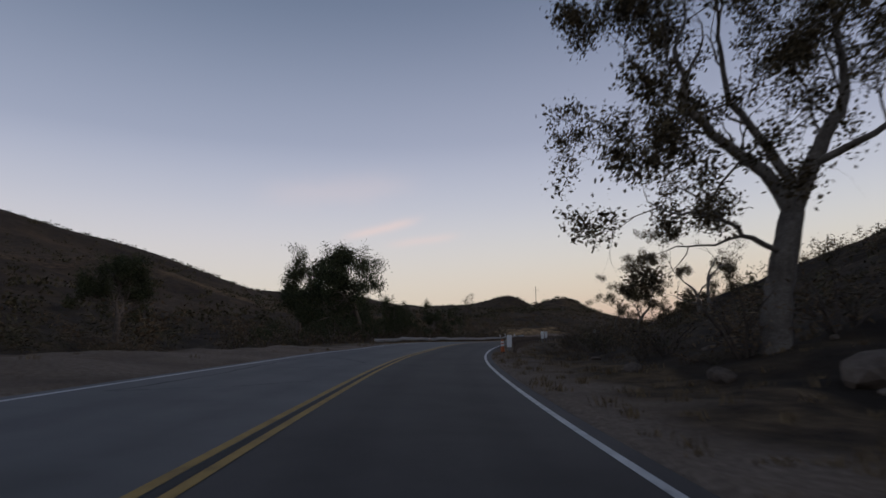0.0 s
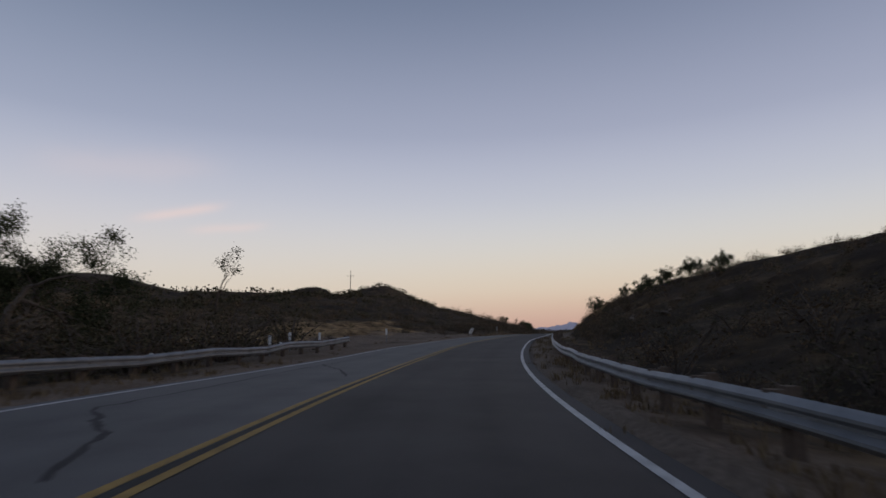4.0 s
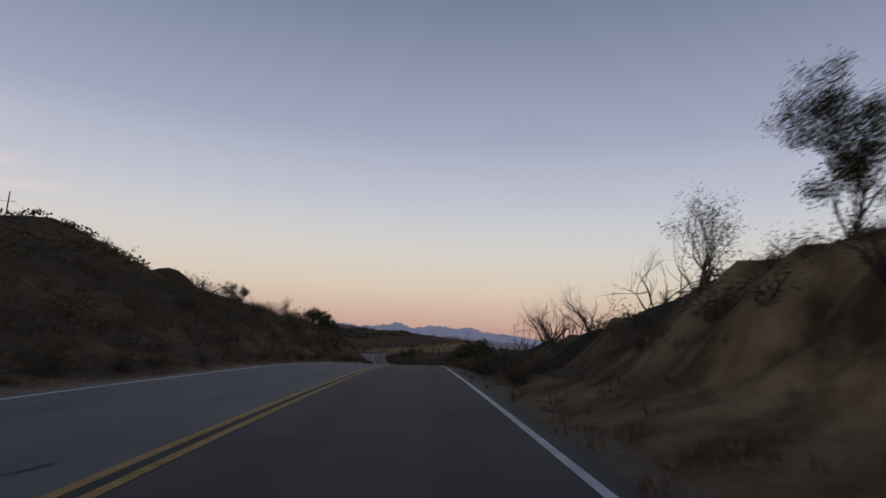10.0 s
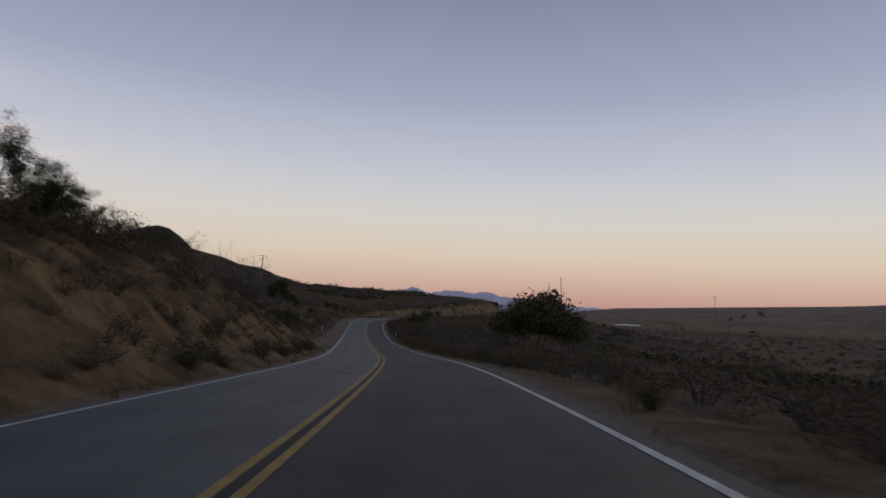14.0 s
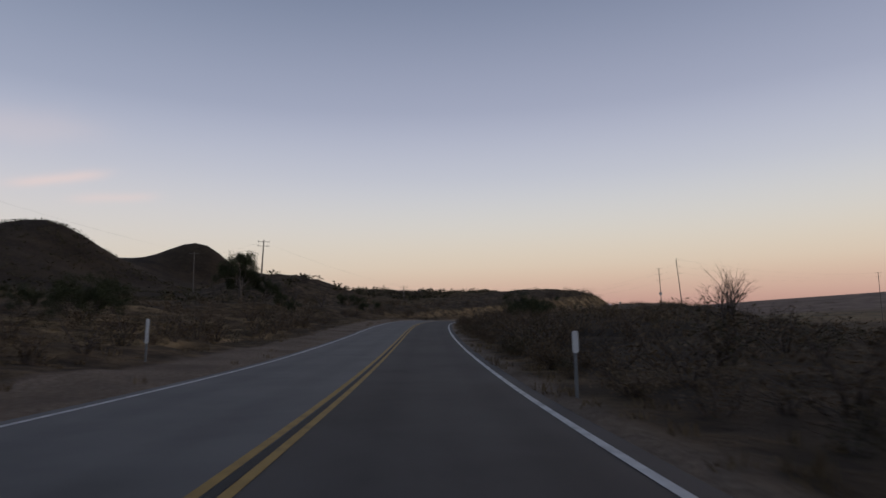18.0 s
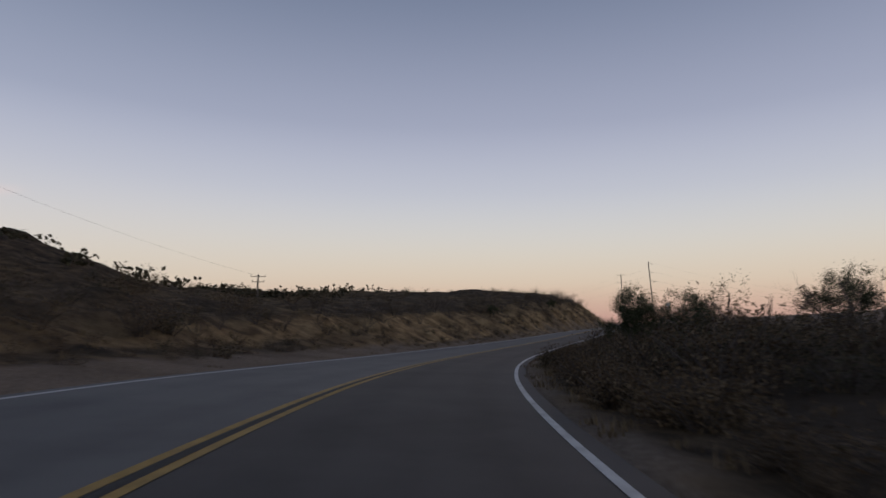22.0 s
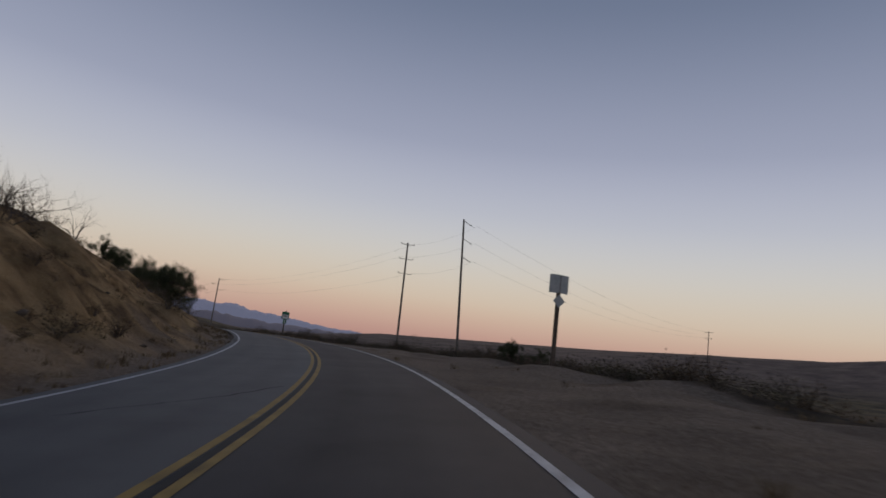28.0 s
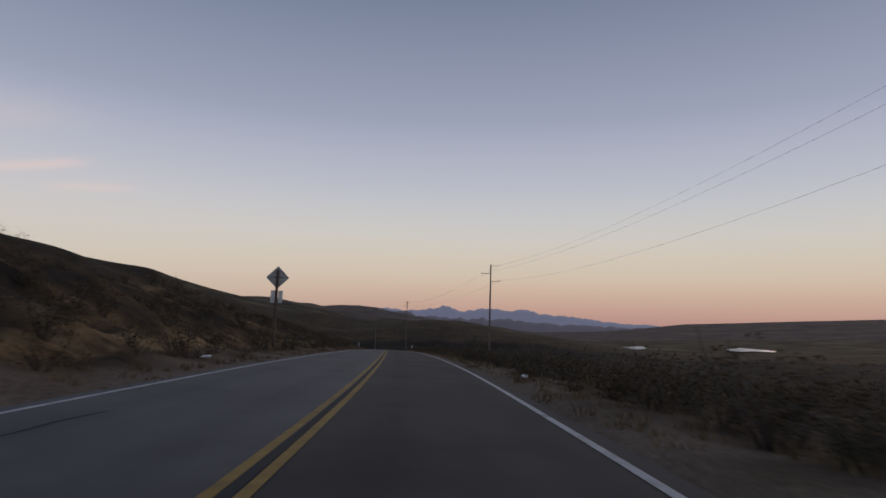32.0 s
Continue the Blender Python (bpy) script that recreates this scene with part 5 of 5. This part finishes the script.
# ---- guardrails ----
def guardrail(t0, t1, d0, d1, face, label, rise=((0, 0), (50, 0))):
    """W-beam rail on timber posts. face: -1 where the road lies to the left of the rail."""
    i0, i1 = np.interp([t0, t1], CT, np.arange(len(CT)))
    s = np.concatenate([[0], np.cumsum(np.hypot(*np.diff(CXY, axis=0).T))])
    a0, a1 = np.interp([i0, i1], np.arange(len(CT)), s)
    n = max(2, int((a1 - a0) / 1.9))
    spots = []
    for k in range(n + 1):
        t = float(np.interp(a0 + (a1 - a0) * k / n, s, CT))
        w = k / n
        d = d0 + (d1 - d0) * w
        p = at(t, d, -0.1 + float(np.interp(t, [r[0] for r in rise], [r[1] for r in rise])))
        spots.append((t, p, heading(t)))
    root = thing("guardrail", spots[0][1], spots[0][2], label, "guardrail")
    inv = (Matrix.Translation(spots[0][1]) @ Matrix.Rotation(spots[0][2], 4, "Z")).inverted()
    prof = [(0, 0.40), (0.03, 0.42), (0.08, 0.46), (0.08, 0.49), (0.02, 0.535), (0.02, 0.565), (0.08, 0.61), (0.08, 0.64), (0.03, 0.68), (0, 0.70)]
    pv, pf = box(0.15, 0.18, 1.0, 0, 0, -0.25, 0.015)
    bv, bf = box(0.20, 0.15, 0.34, 0.02 * face, 0, 0.38, 0.01)
    post_me = blk_me = None
    for k, (t, p, hd) in enumerate(spots):
        m = inv @ Matrix.Translation(p) @ Matrix.Rotation(hd, 4, "Z")
        if post_me is None:
            po = part("post", [(x + 0.22 * -face, y, z) for x, y, z in pv], pf, M_WOODPOST, root, "", False, m)
            bo = part("block", [(x + 0.10 * -face, y, z) for x, y, z in bv], bf, M_WOODPOST, root, "", False, m)
            post_me, blk_me = po.data, bo.data
        else:
            for nm, me in (("post", post_me), ("block", blk_me)):
                o = new(nm, me)
                o.parent, o.matrix_basis = root, m
    for k in range(0, n, 2):
        seg = spots[k:k + 3]
        v = []
        for t, p, hd in seg:
            m = inv @ Matrix.Translation(p) @ Matrix.Rotation(hd, 4, "Z")
            for x, z in prof:
                v.append(m @ Vector((x * face, 0, z + (0.003 if (k // 2) % 2 else 0))))
            for x, z in prof[::-1]:
                v.append(m @ Vector((x * face - 0.006 * face, 0, z + (0.003 if (k // 2) % 2 else 0))))
        c = 2 * len(prof)
        f = [(r * c + j, r * c + (j + 1) % c, (r + 1) * c + (j + 1) % c, (r + 1) * c + j) for r in range(len(seg) - 1) for j in range(c)]
        part("rail_panel", v, f, M_STEEL, root, "", False)
    return root


guardrail(2.14, 7.12, 5.0, 5.7, -1, "grey galvanised W-beam guardrail on timber posts along the bend", ((2.0, 0.3), (2.6, 0.26), (3.4, 0.02), (5.0, 0), (6.0, -0.07)))
guardrail(2.9, 5.95, -7.6, -5.9, 1, "long grey guardrail on the outside of the bend")


# ---- white marker posts ----
def marker(t, d, w=0.22, tall=1.0, lean=(0, 0), label="white plastic marker post beside the road", group="marker posts", plate_h=0.62, turn=0.0, face=None):
    root = thing("marker_post", at(t, d), heading(t) + turn, label, "marker post", group, lean)
    v, f = box(0.05, 0.03, tall - 0.05, 0, 0, -0.1, 0.006)
    part("post", v, f, M_STEEL, root)
    v, f = plate(rounded(w, plate_h, tall - plate_h, 0.03), 0.012, -0.025)
    part("panel", v, f, face or M_PANEL, root, "white panel" if face is None else "dull grey panel")
    return root


BIG = "white rectangular marker panel behind the guardrail"
marker(2.11, 4.9, 0.30, 1.1, (0, 0.05), "large white marker panel at the guardrail's end", "guardrail panels", 0.75)
marker(3.89, 5.75, 0.32, 1.25, (0, 0), BIG, "guardrail panels", 0.8, 0.1)
marker(4.06, 5.75, 0.30, 1.2, (0, 0), BIG, "guardrail panels", 0.75)
for t, d in ((5.62, -8.0), (5.8, -8.3), (6.05, -8.3), (6.7, -7.4)):
    marker(t, d, 0.14, 1.0, (0, 0), "small white marker post by the dirt turnout", "turnout markers", 0.45)
marker(8.40, -6.5, 0.13, 1.0, (0.15, 0.5), "pair of white marker posts knocked askew", "leaning markers", 0.8)
marker(8.42, -6.3, 0.13, 1.0, (0.15, 0.45), "pair of white marker posts knocked askew", "leaning markers", 0.8)
marker(9.94, -7.0, 0.10, 1.15, (0, 0), "slim dull grey marker post in the brush", "marker posts", 0.7, 0.0, M_SIGNBACK)
marker(18.5, 3.95, 0.10, 1.08, (0, 0), "slim white marker post on the verge", "marker posts", 0.36)
marker(18.94, -6.9, 0.09, 1.3, (0, 0.03), "slim white marker post on the verge", "marker posts", 0.75)
marker(37.6, 4.4, 0.14, 1.0, (0, 0), "slim white marker post on the verge", "marker posts", 0.5)
marker(37.2, -4.6, 0.14, 1.0, (0, 0), "slim white marker post on the verge", "marker posts", 0.5)
for t, d in ((4.95, -6.7), (5.45, -6.35), (3.8, -7.1)):
    root = thing("rail_reflector", at(t, d + 0.13, 0.5), heading(t), "small white and orange reflector clamped to the guardrail", "reflector", "rail reflectors")
    v, f = box(0.10, 0.02, 0.16, 0, 0, 0.0, 0.005)
    part("white_plate", v, f, M_PANEL, root)
    v, f = box(0.10, 0.02, 0.10, 0, 0, -0.12, 0.005)
    part("orange_plate", v, f, M_RED, root)


def channelizer(t, d):
    """An orange tube with two white bands on a black foot."""
    root = thing("traffic_cone", at(t, d), heading(t), "orange traffic cone with white bands beside the guardrail", "traffic cone")
    v, f = box(0.36, 0.36, 0.05, 0, 0, 0, 0.05)
    part("foot", v, f, M_DARK, root)
    for nm, z, h, r0, r1, m in (("cone_body", 0.05, 0.34, 0.14, 0.105, M_RED), ("white_band", 0.39, 0.13, 0.105, 0.09, M_PANEL), ("orange_band", 0.52, 0.07, 0.09, 0.082, M_RED), ("white_band", 0.59, 0.1, 0.082, 0.072, M_PANEL), ("top", 0.69, 0.12, 0.072, 0.05, M_RED)):
        v, f = round_post(r0, r1, h, z, 12)
        part(nm, v, f, m, root, "", True)


channelizer(2.12, 4.5)


# ---- poles and wires ----
def utility_pole(x, y, top, arms, turn, label, r=0.17, group="utility poles", base=None, lean=(0, 0)):
    """arms: (metres below the top, reach to one side, reach to the other, drop of the ends)."""
    z = float(height(np.array([x + 0.0]), np.array([y + 0.0]))[0]) - 0.4 if base is None else base
    root = thing("utility_pole", (x, y, z), turn, label, "utility pole", group, lean)
    h = top - z
    v, f = round_post(r, r * 0.6, h, 0, 9, 0.01)
    part("pole", v, f, M_POLE, root, "", True)
    ends = []
    for down, a, b, drop in arms:
        for reach, sgn in ((a, -1), (b, 1)):
            if reach <= 0:
                continue
            pts = [np.array([sgn * reach * w, 0, h - down + drop * (w - 1) * -1 * 0 - drop * w]) for w in (0, 0.5, 1)]
            v, q = tubes([(pts, [0.06, 0.055, 0.05])], 6)
            arm = part("crossarm", v, [tuple(int(k) for k in p) for p in q], M_POLE, root)
            v, f = round_post(0.04, 0.06, 0.26, h - down - drop, 7)
            part("insulator", [(p[0] + sgn * (reach - 0.06), p[1], p[2]) for p in v], f, M_DARK, root)
            ends.append(root.matrix_basis.to_3x3() @ Vector((sgn * (reach - 0.06), 0, 0)))
    return root, z, h


def arm_end(x, y, turn, off, z):
    return Vector((x + off * math.cos(turn), y + off * math.sin(turn), z))


GX, GY, HX, HY, EX, EY = 356.8, 465.2, 352.5, 450.8, 392.5, 561.0
LT = radians(-38)
utility_pole(GX + 0.35, GY - 0.28, 22.1, ((0.35, 1.2, 1.25, 0.0), (3.0, 1.2, 1.25, 0.0), (5.6, 1.2, 1.25, 0.0)), LT, "tall wooden utility pole with three crossarms", 0.22, lean=(0, -0.025))
utility_pole(HX + 0.65, HY - 0.5, 25.0, ((0.2, 0, 1.45, 0.75), (3.1, 0, 1.45, 0.75), (6.0, 0, 1.45, 0.75)), LT, "very tall wooden pole with sloping arms on one side", 0.24, lean=(0, -0.07))
utility_pole(EX, EY, 17.4, ((0.3, 0, 1.9, 0.0), (1.9, 1.9, 0, 0.0), (3.5, 0, 1.9, 0.0)), LT, "wooden utility pole with staggered crossarms", 0.22)
utility_pole(477.6, 431.1, 20.6, ((0.4, 1.3, 1.3, 0.0), (2.4, 1.0, 1.0, 0.0)), radians(-100), "lone wooden utility pole in the valley", 0.2)
utility_pole(430, 668, 14.0, ((0.4, 1.3, 1.3, 0.0), (1.8, 1.3, 0, 0)), LT, "wooden utility pole beside the road ahead", 0.2)
utility_pole(404, 640, 10.0, ((0.4, 1.2, 1.2, 0.0),), LT, "short wooden utility pole beside the road ahead", 0.2)
utility_pole(60.0, 314.2, 33.6, ((2.2, 1.5, 1.5, 0.0),), radians(-35), "wooden cross-armed pole on top of the knoll", 0.2)
utility_pole(168.4, 421.1, 19.9, ((0.45, 1.35, 1.35, 0.0), (1.5, 1.35, 1.35, 0.0)), radians(-25), "wooden utility pole with double crossarms on the slope", 0.2, lean=(0, 0.05))
utility_pole(159.0, 472.0, 22.0, ((0.45, 1.6, 1.6, 0.0),), radians(-25), "wooden utility pole with one crossarm behind the hill", 0.2)
utility_pole(213.6, 437.0, 10.3, ((0.35, 1.2, 1.2, 0.0), (1.2, 1.0, 1.0, 0)), radians(-40), "low wooden utility pole beyond the plateau edge", 0.18)


def wire(a, b, sag, r=0.009, n=14):
    pts = [np.array(a) * (1 - w) + np.array(b) * w - np.array([0, 0, 4 * sag * w * (1 - w)]) for w in np.linspace(0, 1, n)]
    v, q = tubes([(pts, [r] * n)], 4)
    return tagged(new("power_line", mesh_np("power_line", v, q, M_WIRE)), "thin black power line hanging between poles", "power line", "power lines")


for down, drop in ((0, 0), (1, 0), (2, 0)):
    g = 22.1 - (0.35, 3.0, 5.6)[down] + 0.2
    h = 25.0 - (0.2, 3.1, 6.0)[down] - 0.5
    e = 17.4 - (0.3, 1.9, 3.5)[down] + 0.2
    gp, hp = arm_end(GX, GY, LT, 1.2 if down != 1 else -1.15, g), arm_end(HX, HY, LT, 1.4, h)
    ep = arm_end(EX, EY, LT, (1.8, -1.8, 1.8)[down], e)
    wire(gp, hp, 0.7)
    wire(gp, ep, 2.2)
    wire(hp, arm_end(477.6, 431.1, radians(-100), (1.2, -1.2, 0.9)[down], 20.3 - 0.8 * down), 3.0)
    wire(ep, arm_end(430, 668, LT, (1.2, -1.2, -1.2)[down], 13.7 - 0.7 * down), 2.0)
wire((168.4, 421.1, 19.6), (159.0, 472.0, 21.6), 1.2)
wire((159.0, 472.0, 21.6), (60.0, 314.2, 31.6), 3.0)
wire((168.4, 421.1, 19.6), (213.6, 437.0, 10.1), 1.0)


# ---- road signs ----
def bars(root, rows, y, mat, nm="text_bar"):
    for x, z, w, h in rows:
        v, f = box(w, 0.006, h, x, y, z)
        part(nm, v, f, mat, root)


sign = thing("road_sign", at(29.26, 10.1), heading(29.26) + 0.12, "bare grey back of a road sign on a tall timber post", "road sign", "", (0, -0.01))
v, f = box(0.16, 0.14, 4.6, 0, 0.02, -0.3, 0.012)
part("post", v, f, M_WOODPOST, sign)
for sx, yaw in ((-1, 0.16), (1, -0.16)):
    v, f = plate(rounded(0.46, 0.82, 3.5, 0.03), 0.01, -0.09)
    part("sign_panel", [(x + sx * 0.25, y + abs(x + sx * 0.25) * 0.25, z) for x, y, z in v], f, M_SIGNBACK, sign, "grey aluminium panel")
d = 0.30
v, f = plate([(0, 2.85), (d, 2.85 + d), (0, 2.85 + 2 * d), (-d, 2.85 + d)], 0.01, -0.09)
part("diamond_plate", v, f, M_SIGNBACK, sign, "small grey diamond plate")

sign = thing("road_sign", at(31.81, 5.25, 0.1), heading(31.81) - 0.12, "green road sign with white panel on a timber post", "road sign", "", (0, 0.01))
v, f = box(0.14, 0.12, 3.0, 0, 0.05, -0.3, 0.012)
part("post", v, f, M_WOODPOST, sign)
board = None
v, f = plate(rounded(0.86, 0.86, 1.92, 0.05), 0.015, -0.03)
board = part("sign_board", v, f, M_GREEN, sign, "green board")
v, f = plate([(-0.12, 2.78), (0.12, 2.78), (0.12, 2.86), (0.05, 2.90), (-0.05, 2.90), (-0.12, 2.86)], 0.012, -0.03)
part("top_tab", v, f, M_SIGNBACK, sign)
v, f = plate(rounded(0.70, 0.46, 2.0, 0.02), 0.006, -0.043)
part("white_panel", v, f, M_PANEL, sign, "white panel")
bars(sign, ((-0.03, 2.30, 0.50, 0.055), (0.0, 2.18, 0.44, 0.05)), -0.05, M_WOODPOST)
v, f = plate(rounded(0.40, 0.50, 1.38, 0.03), 0.012, -0.03)
part("lower_plate", v, f, M_GREEN, sign, "small green plate")
bars(sign, ((0.0, 1.50, 0.10, 0.26), (0.06, 1.46, 0.16, 0.06)), -0.042, M_PANEL, "symbol_bar")

sign = thing("road_sign", at(33.6, -5.4), heading(33.6), "back of a diamond warning sign with two white plates below", "road sign")
v, f = box(0.12, 0.12, 4.3, 0, -0.04, -0.3, 0.012)
part("post", v, f, M_WOODPOST, sign)
d = 0.58
v, f = plate([(0, 3.05), (d, 3.05 + d), (0, 3.05 + 2 * d), (-d, 3.05 + d)], 0.012, 0.04)
part("diamond_plate", v, f, M_SIGNBACK, sign, "grey aluminium diamond")
v, f = box(0.62, 0.03, 0.04, 0, 0.02, 3.62)
part("brace", v, f, M_DARK, sign)
for sx in (-1, 1):
    v, f = plate(rounded(0.22, 0.62, 2.35, 0.02), 0.012, 0.04)
    part("side_plate", [(x + sx * 0.19, y, z) for x, y, z in v], f, M_PANEL, sign, "white plate")


# ---- cracks, patches and scribbles on the asphalt ----
def crack(pts, w, mat, name, label, lift=0.004, fray=0.06, seed=1):
    rnd = np.random.RandomState(seed)
    fine = smooth(np.array(pts, float), 7)
    v = []
    for k, (t, d) in enumerate(fine):
        i = np.interp(t, CT, np.arange(len(CT)))
        f = lambda a: np.interp(i, np.arange(len(CT)), a)
        d = d + rnd.normal(0, fray)
        ww = w * rnd.uniform(0.6, 1.4)
        dt = rnd.uniform(0.4, 1.0) * ww * 0.5
        c, r = np.array([f(CXY[:, 0]), f(CXY[:, 1])]), np.array([f(CR[:, 0]), f(CR[:, 1])])
        fw = np.array([-r[1], r[0]])
        for sg in (-1, 1):
            q = c + r * (d + sg * ww * 0.5) + fw * dt * sg
            v.append((q[0], q[1], f(CZ) + (d + sg * ww * 0.5) * f(CB) + lift))
    fc = [(2 * k, 2 * k + 1, 2 * k + 3, 2 * k + 2) for k in range(len(fine) - 1)]
    ob = part(name, v, fc, mat)
    return tagged(ob, label, "road marking", kind="structure")


rnd = np.random.RandomState(77)
for k, t in enumerate((0.55, 0.95, 1.35, 1.75, 2.2, 2.6, 3.1, 3.5, 4.1, 4.5, 5.2, 6.1, 6.7, 7.4, 8.1, 9.2, 10.0, 10.9, 12.1, 13.4, 15.2, 17.1, 19.2, 21.4, 23.3, 24.4, 24.9, 26.1, 28.4, 30.2, 31.6, 33.0)):
    a, b = -rnd.uniform(2.4, 3.5), -rnd.uniform(0.3, 1.2)
    sl = rnd.uniform(-0.35, 0.35)
    crack([(t, a), (t + sl * 0.3, a * 0.7 + b * 0.3 + 0.1), (t + sl * 0.55, a * 0.35 + b * 0.65), (t + sl, b)], 0.07, M_TAR, "sealed_crack", "black tar-sealed crack in the old lane", 0.003, 0.04, k)
    if k % 3 == 0:
        crack([(t, a), (t + 0.2, a + 0.1), (t + 0.5, a - 0.05), (t + 0.8, a + 0.15)], 0.06, M_TAR, "sealed_crack", "black tar-sealed crack in the old lane", 0.0035, 0.04, 100 + k)
for k in range(5):
    crack([(7.55 + 0.05 * k, 3.95 + 0.05 * (k % 2)), (7.60 + 0.05 * k, 4.25), (7.64 + 0.05 * k, 3.98)], 0.07, M_WHITE, "paint_mark", "smeared white paint strokes beside the edge line", 0.007, 0.03, 300 + k)


# ---- stones ----
def stone_mesh(seed):
    bm = bmesh.new()
    bmesh.ops.create_icosphere(bm, subdivisions=2, radius=0.5)
    for v in bm.verts:
        n = noise.noise(v.co * 2.2 + Vector((seed, 0, 0))) * 0.35 + noise.noise(v.co * 5 + Vector((0, seed, 0))) * 0.12
        v.co *= 1 + n
        v.co.z *= 0.7
    me = bpy.data.meshes.new("rock")
    bm.to_mesh(me)
    bm.free()
    me.materials.append(M_ROCK)
    return me


STONES = [stone_mesh(s) for s in (3, 9, 17, 29)]
rnd = np.random.RandomState(31)
k = 0
for t0, t1, d0, d1, n, s0, s1 in ((6.5, 8.4, 7.5, 16, 45, 0.25, 0.8), (6.9, 10.4, 5.6, 11, 60, 0.12, 0.55), (12.0, 16.0, -9, -5.0, 34, 0.1, 0.4), (24.5, 29.5, -9, -5.2, 40, 0.1, 0.4), (24.3, 26, 5.4, 9, 26, 0.12, 0.4), (0.2, 4.5, 7, 20, 40, 0.2, 0.9), (22.5, 24.5, 5.0, 9, 16, 0.1, 0.3), (6, 8.3, -18, -6, 18, 0.1, 0.3), (27, 30.5, 6, 14, 14, 0.06, 0.18)):
    for j in range(n):
        s = rnd.uniform(s0, s1) * rnd.uniform(0.5, 1)
        p = at(rnd.uniform(t0, t1), rnd.uniform(d0, d1))
        ob = new("rock", STONES[k % 4])
        ob.location, ob.scale, ob.rotation_euler = (p.x, p.y, p.z + 0.1 * s), (s * rnd.uniform(0.8, 1.5), s, s * rnd.uniform(0.6, 1)), (rnd.uniform(-0.3, 0.3), rnd.uniform(-0.3, 0.3), rnd.uniform(0, 6))
        tagged(ob, "rough brown stone lying on the bank", "rock", "stones on the banks")
        k += 1
for t, d, w, h in ((0.56, 9.2, 1.3, 1.0), (0.75, 8.2, 0.7, 0.5), (3.5, 17.0, 1.9, 1.0), (3.3, 14.5, 1.1, 0.7)):
    p = at(t, d)
    ob = new("boulder", STONES[k % 4])
    ob.location, ob.scale, ob.rotation_euler = (p.x, p.y, p.z + 0.25 * h), (w, w * 0.8, h), (0.1, 0.15, k)
    tagged(ob, "large pale weathered boulder among the brush", "boulder", "boulders")
    k += 1
for t, d, s in ((13.85, -4.9, 0.28), (29.2, 9.6, 0.22), (33.0, -5.1, 0.25), (32.9, 4.5, 0.15)):
    p = at(t, d)
    ob = new("litter", STONES[k % 4].copy())
    ob.data.materials[0] = M_PANEL
    ob.location, ob.scale, ob.rotation_euler = (p.x, p.y, p.z + 0.08), (s * 1.7, s, s * 0.7), (0.2, 0.1, k)
    tagged(ob, "crumpled white litter on the verge", "litter", "litter")
    k += 1
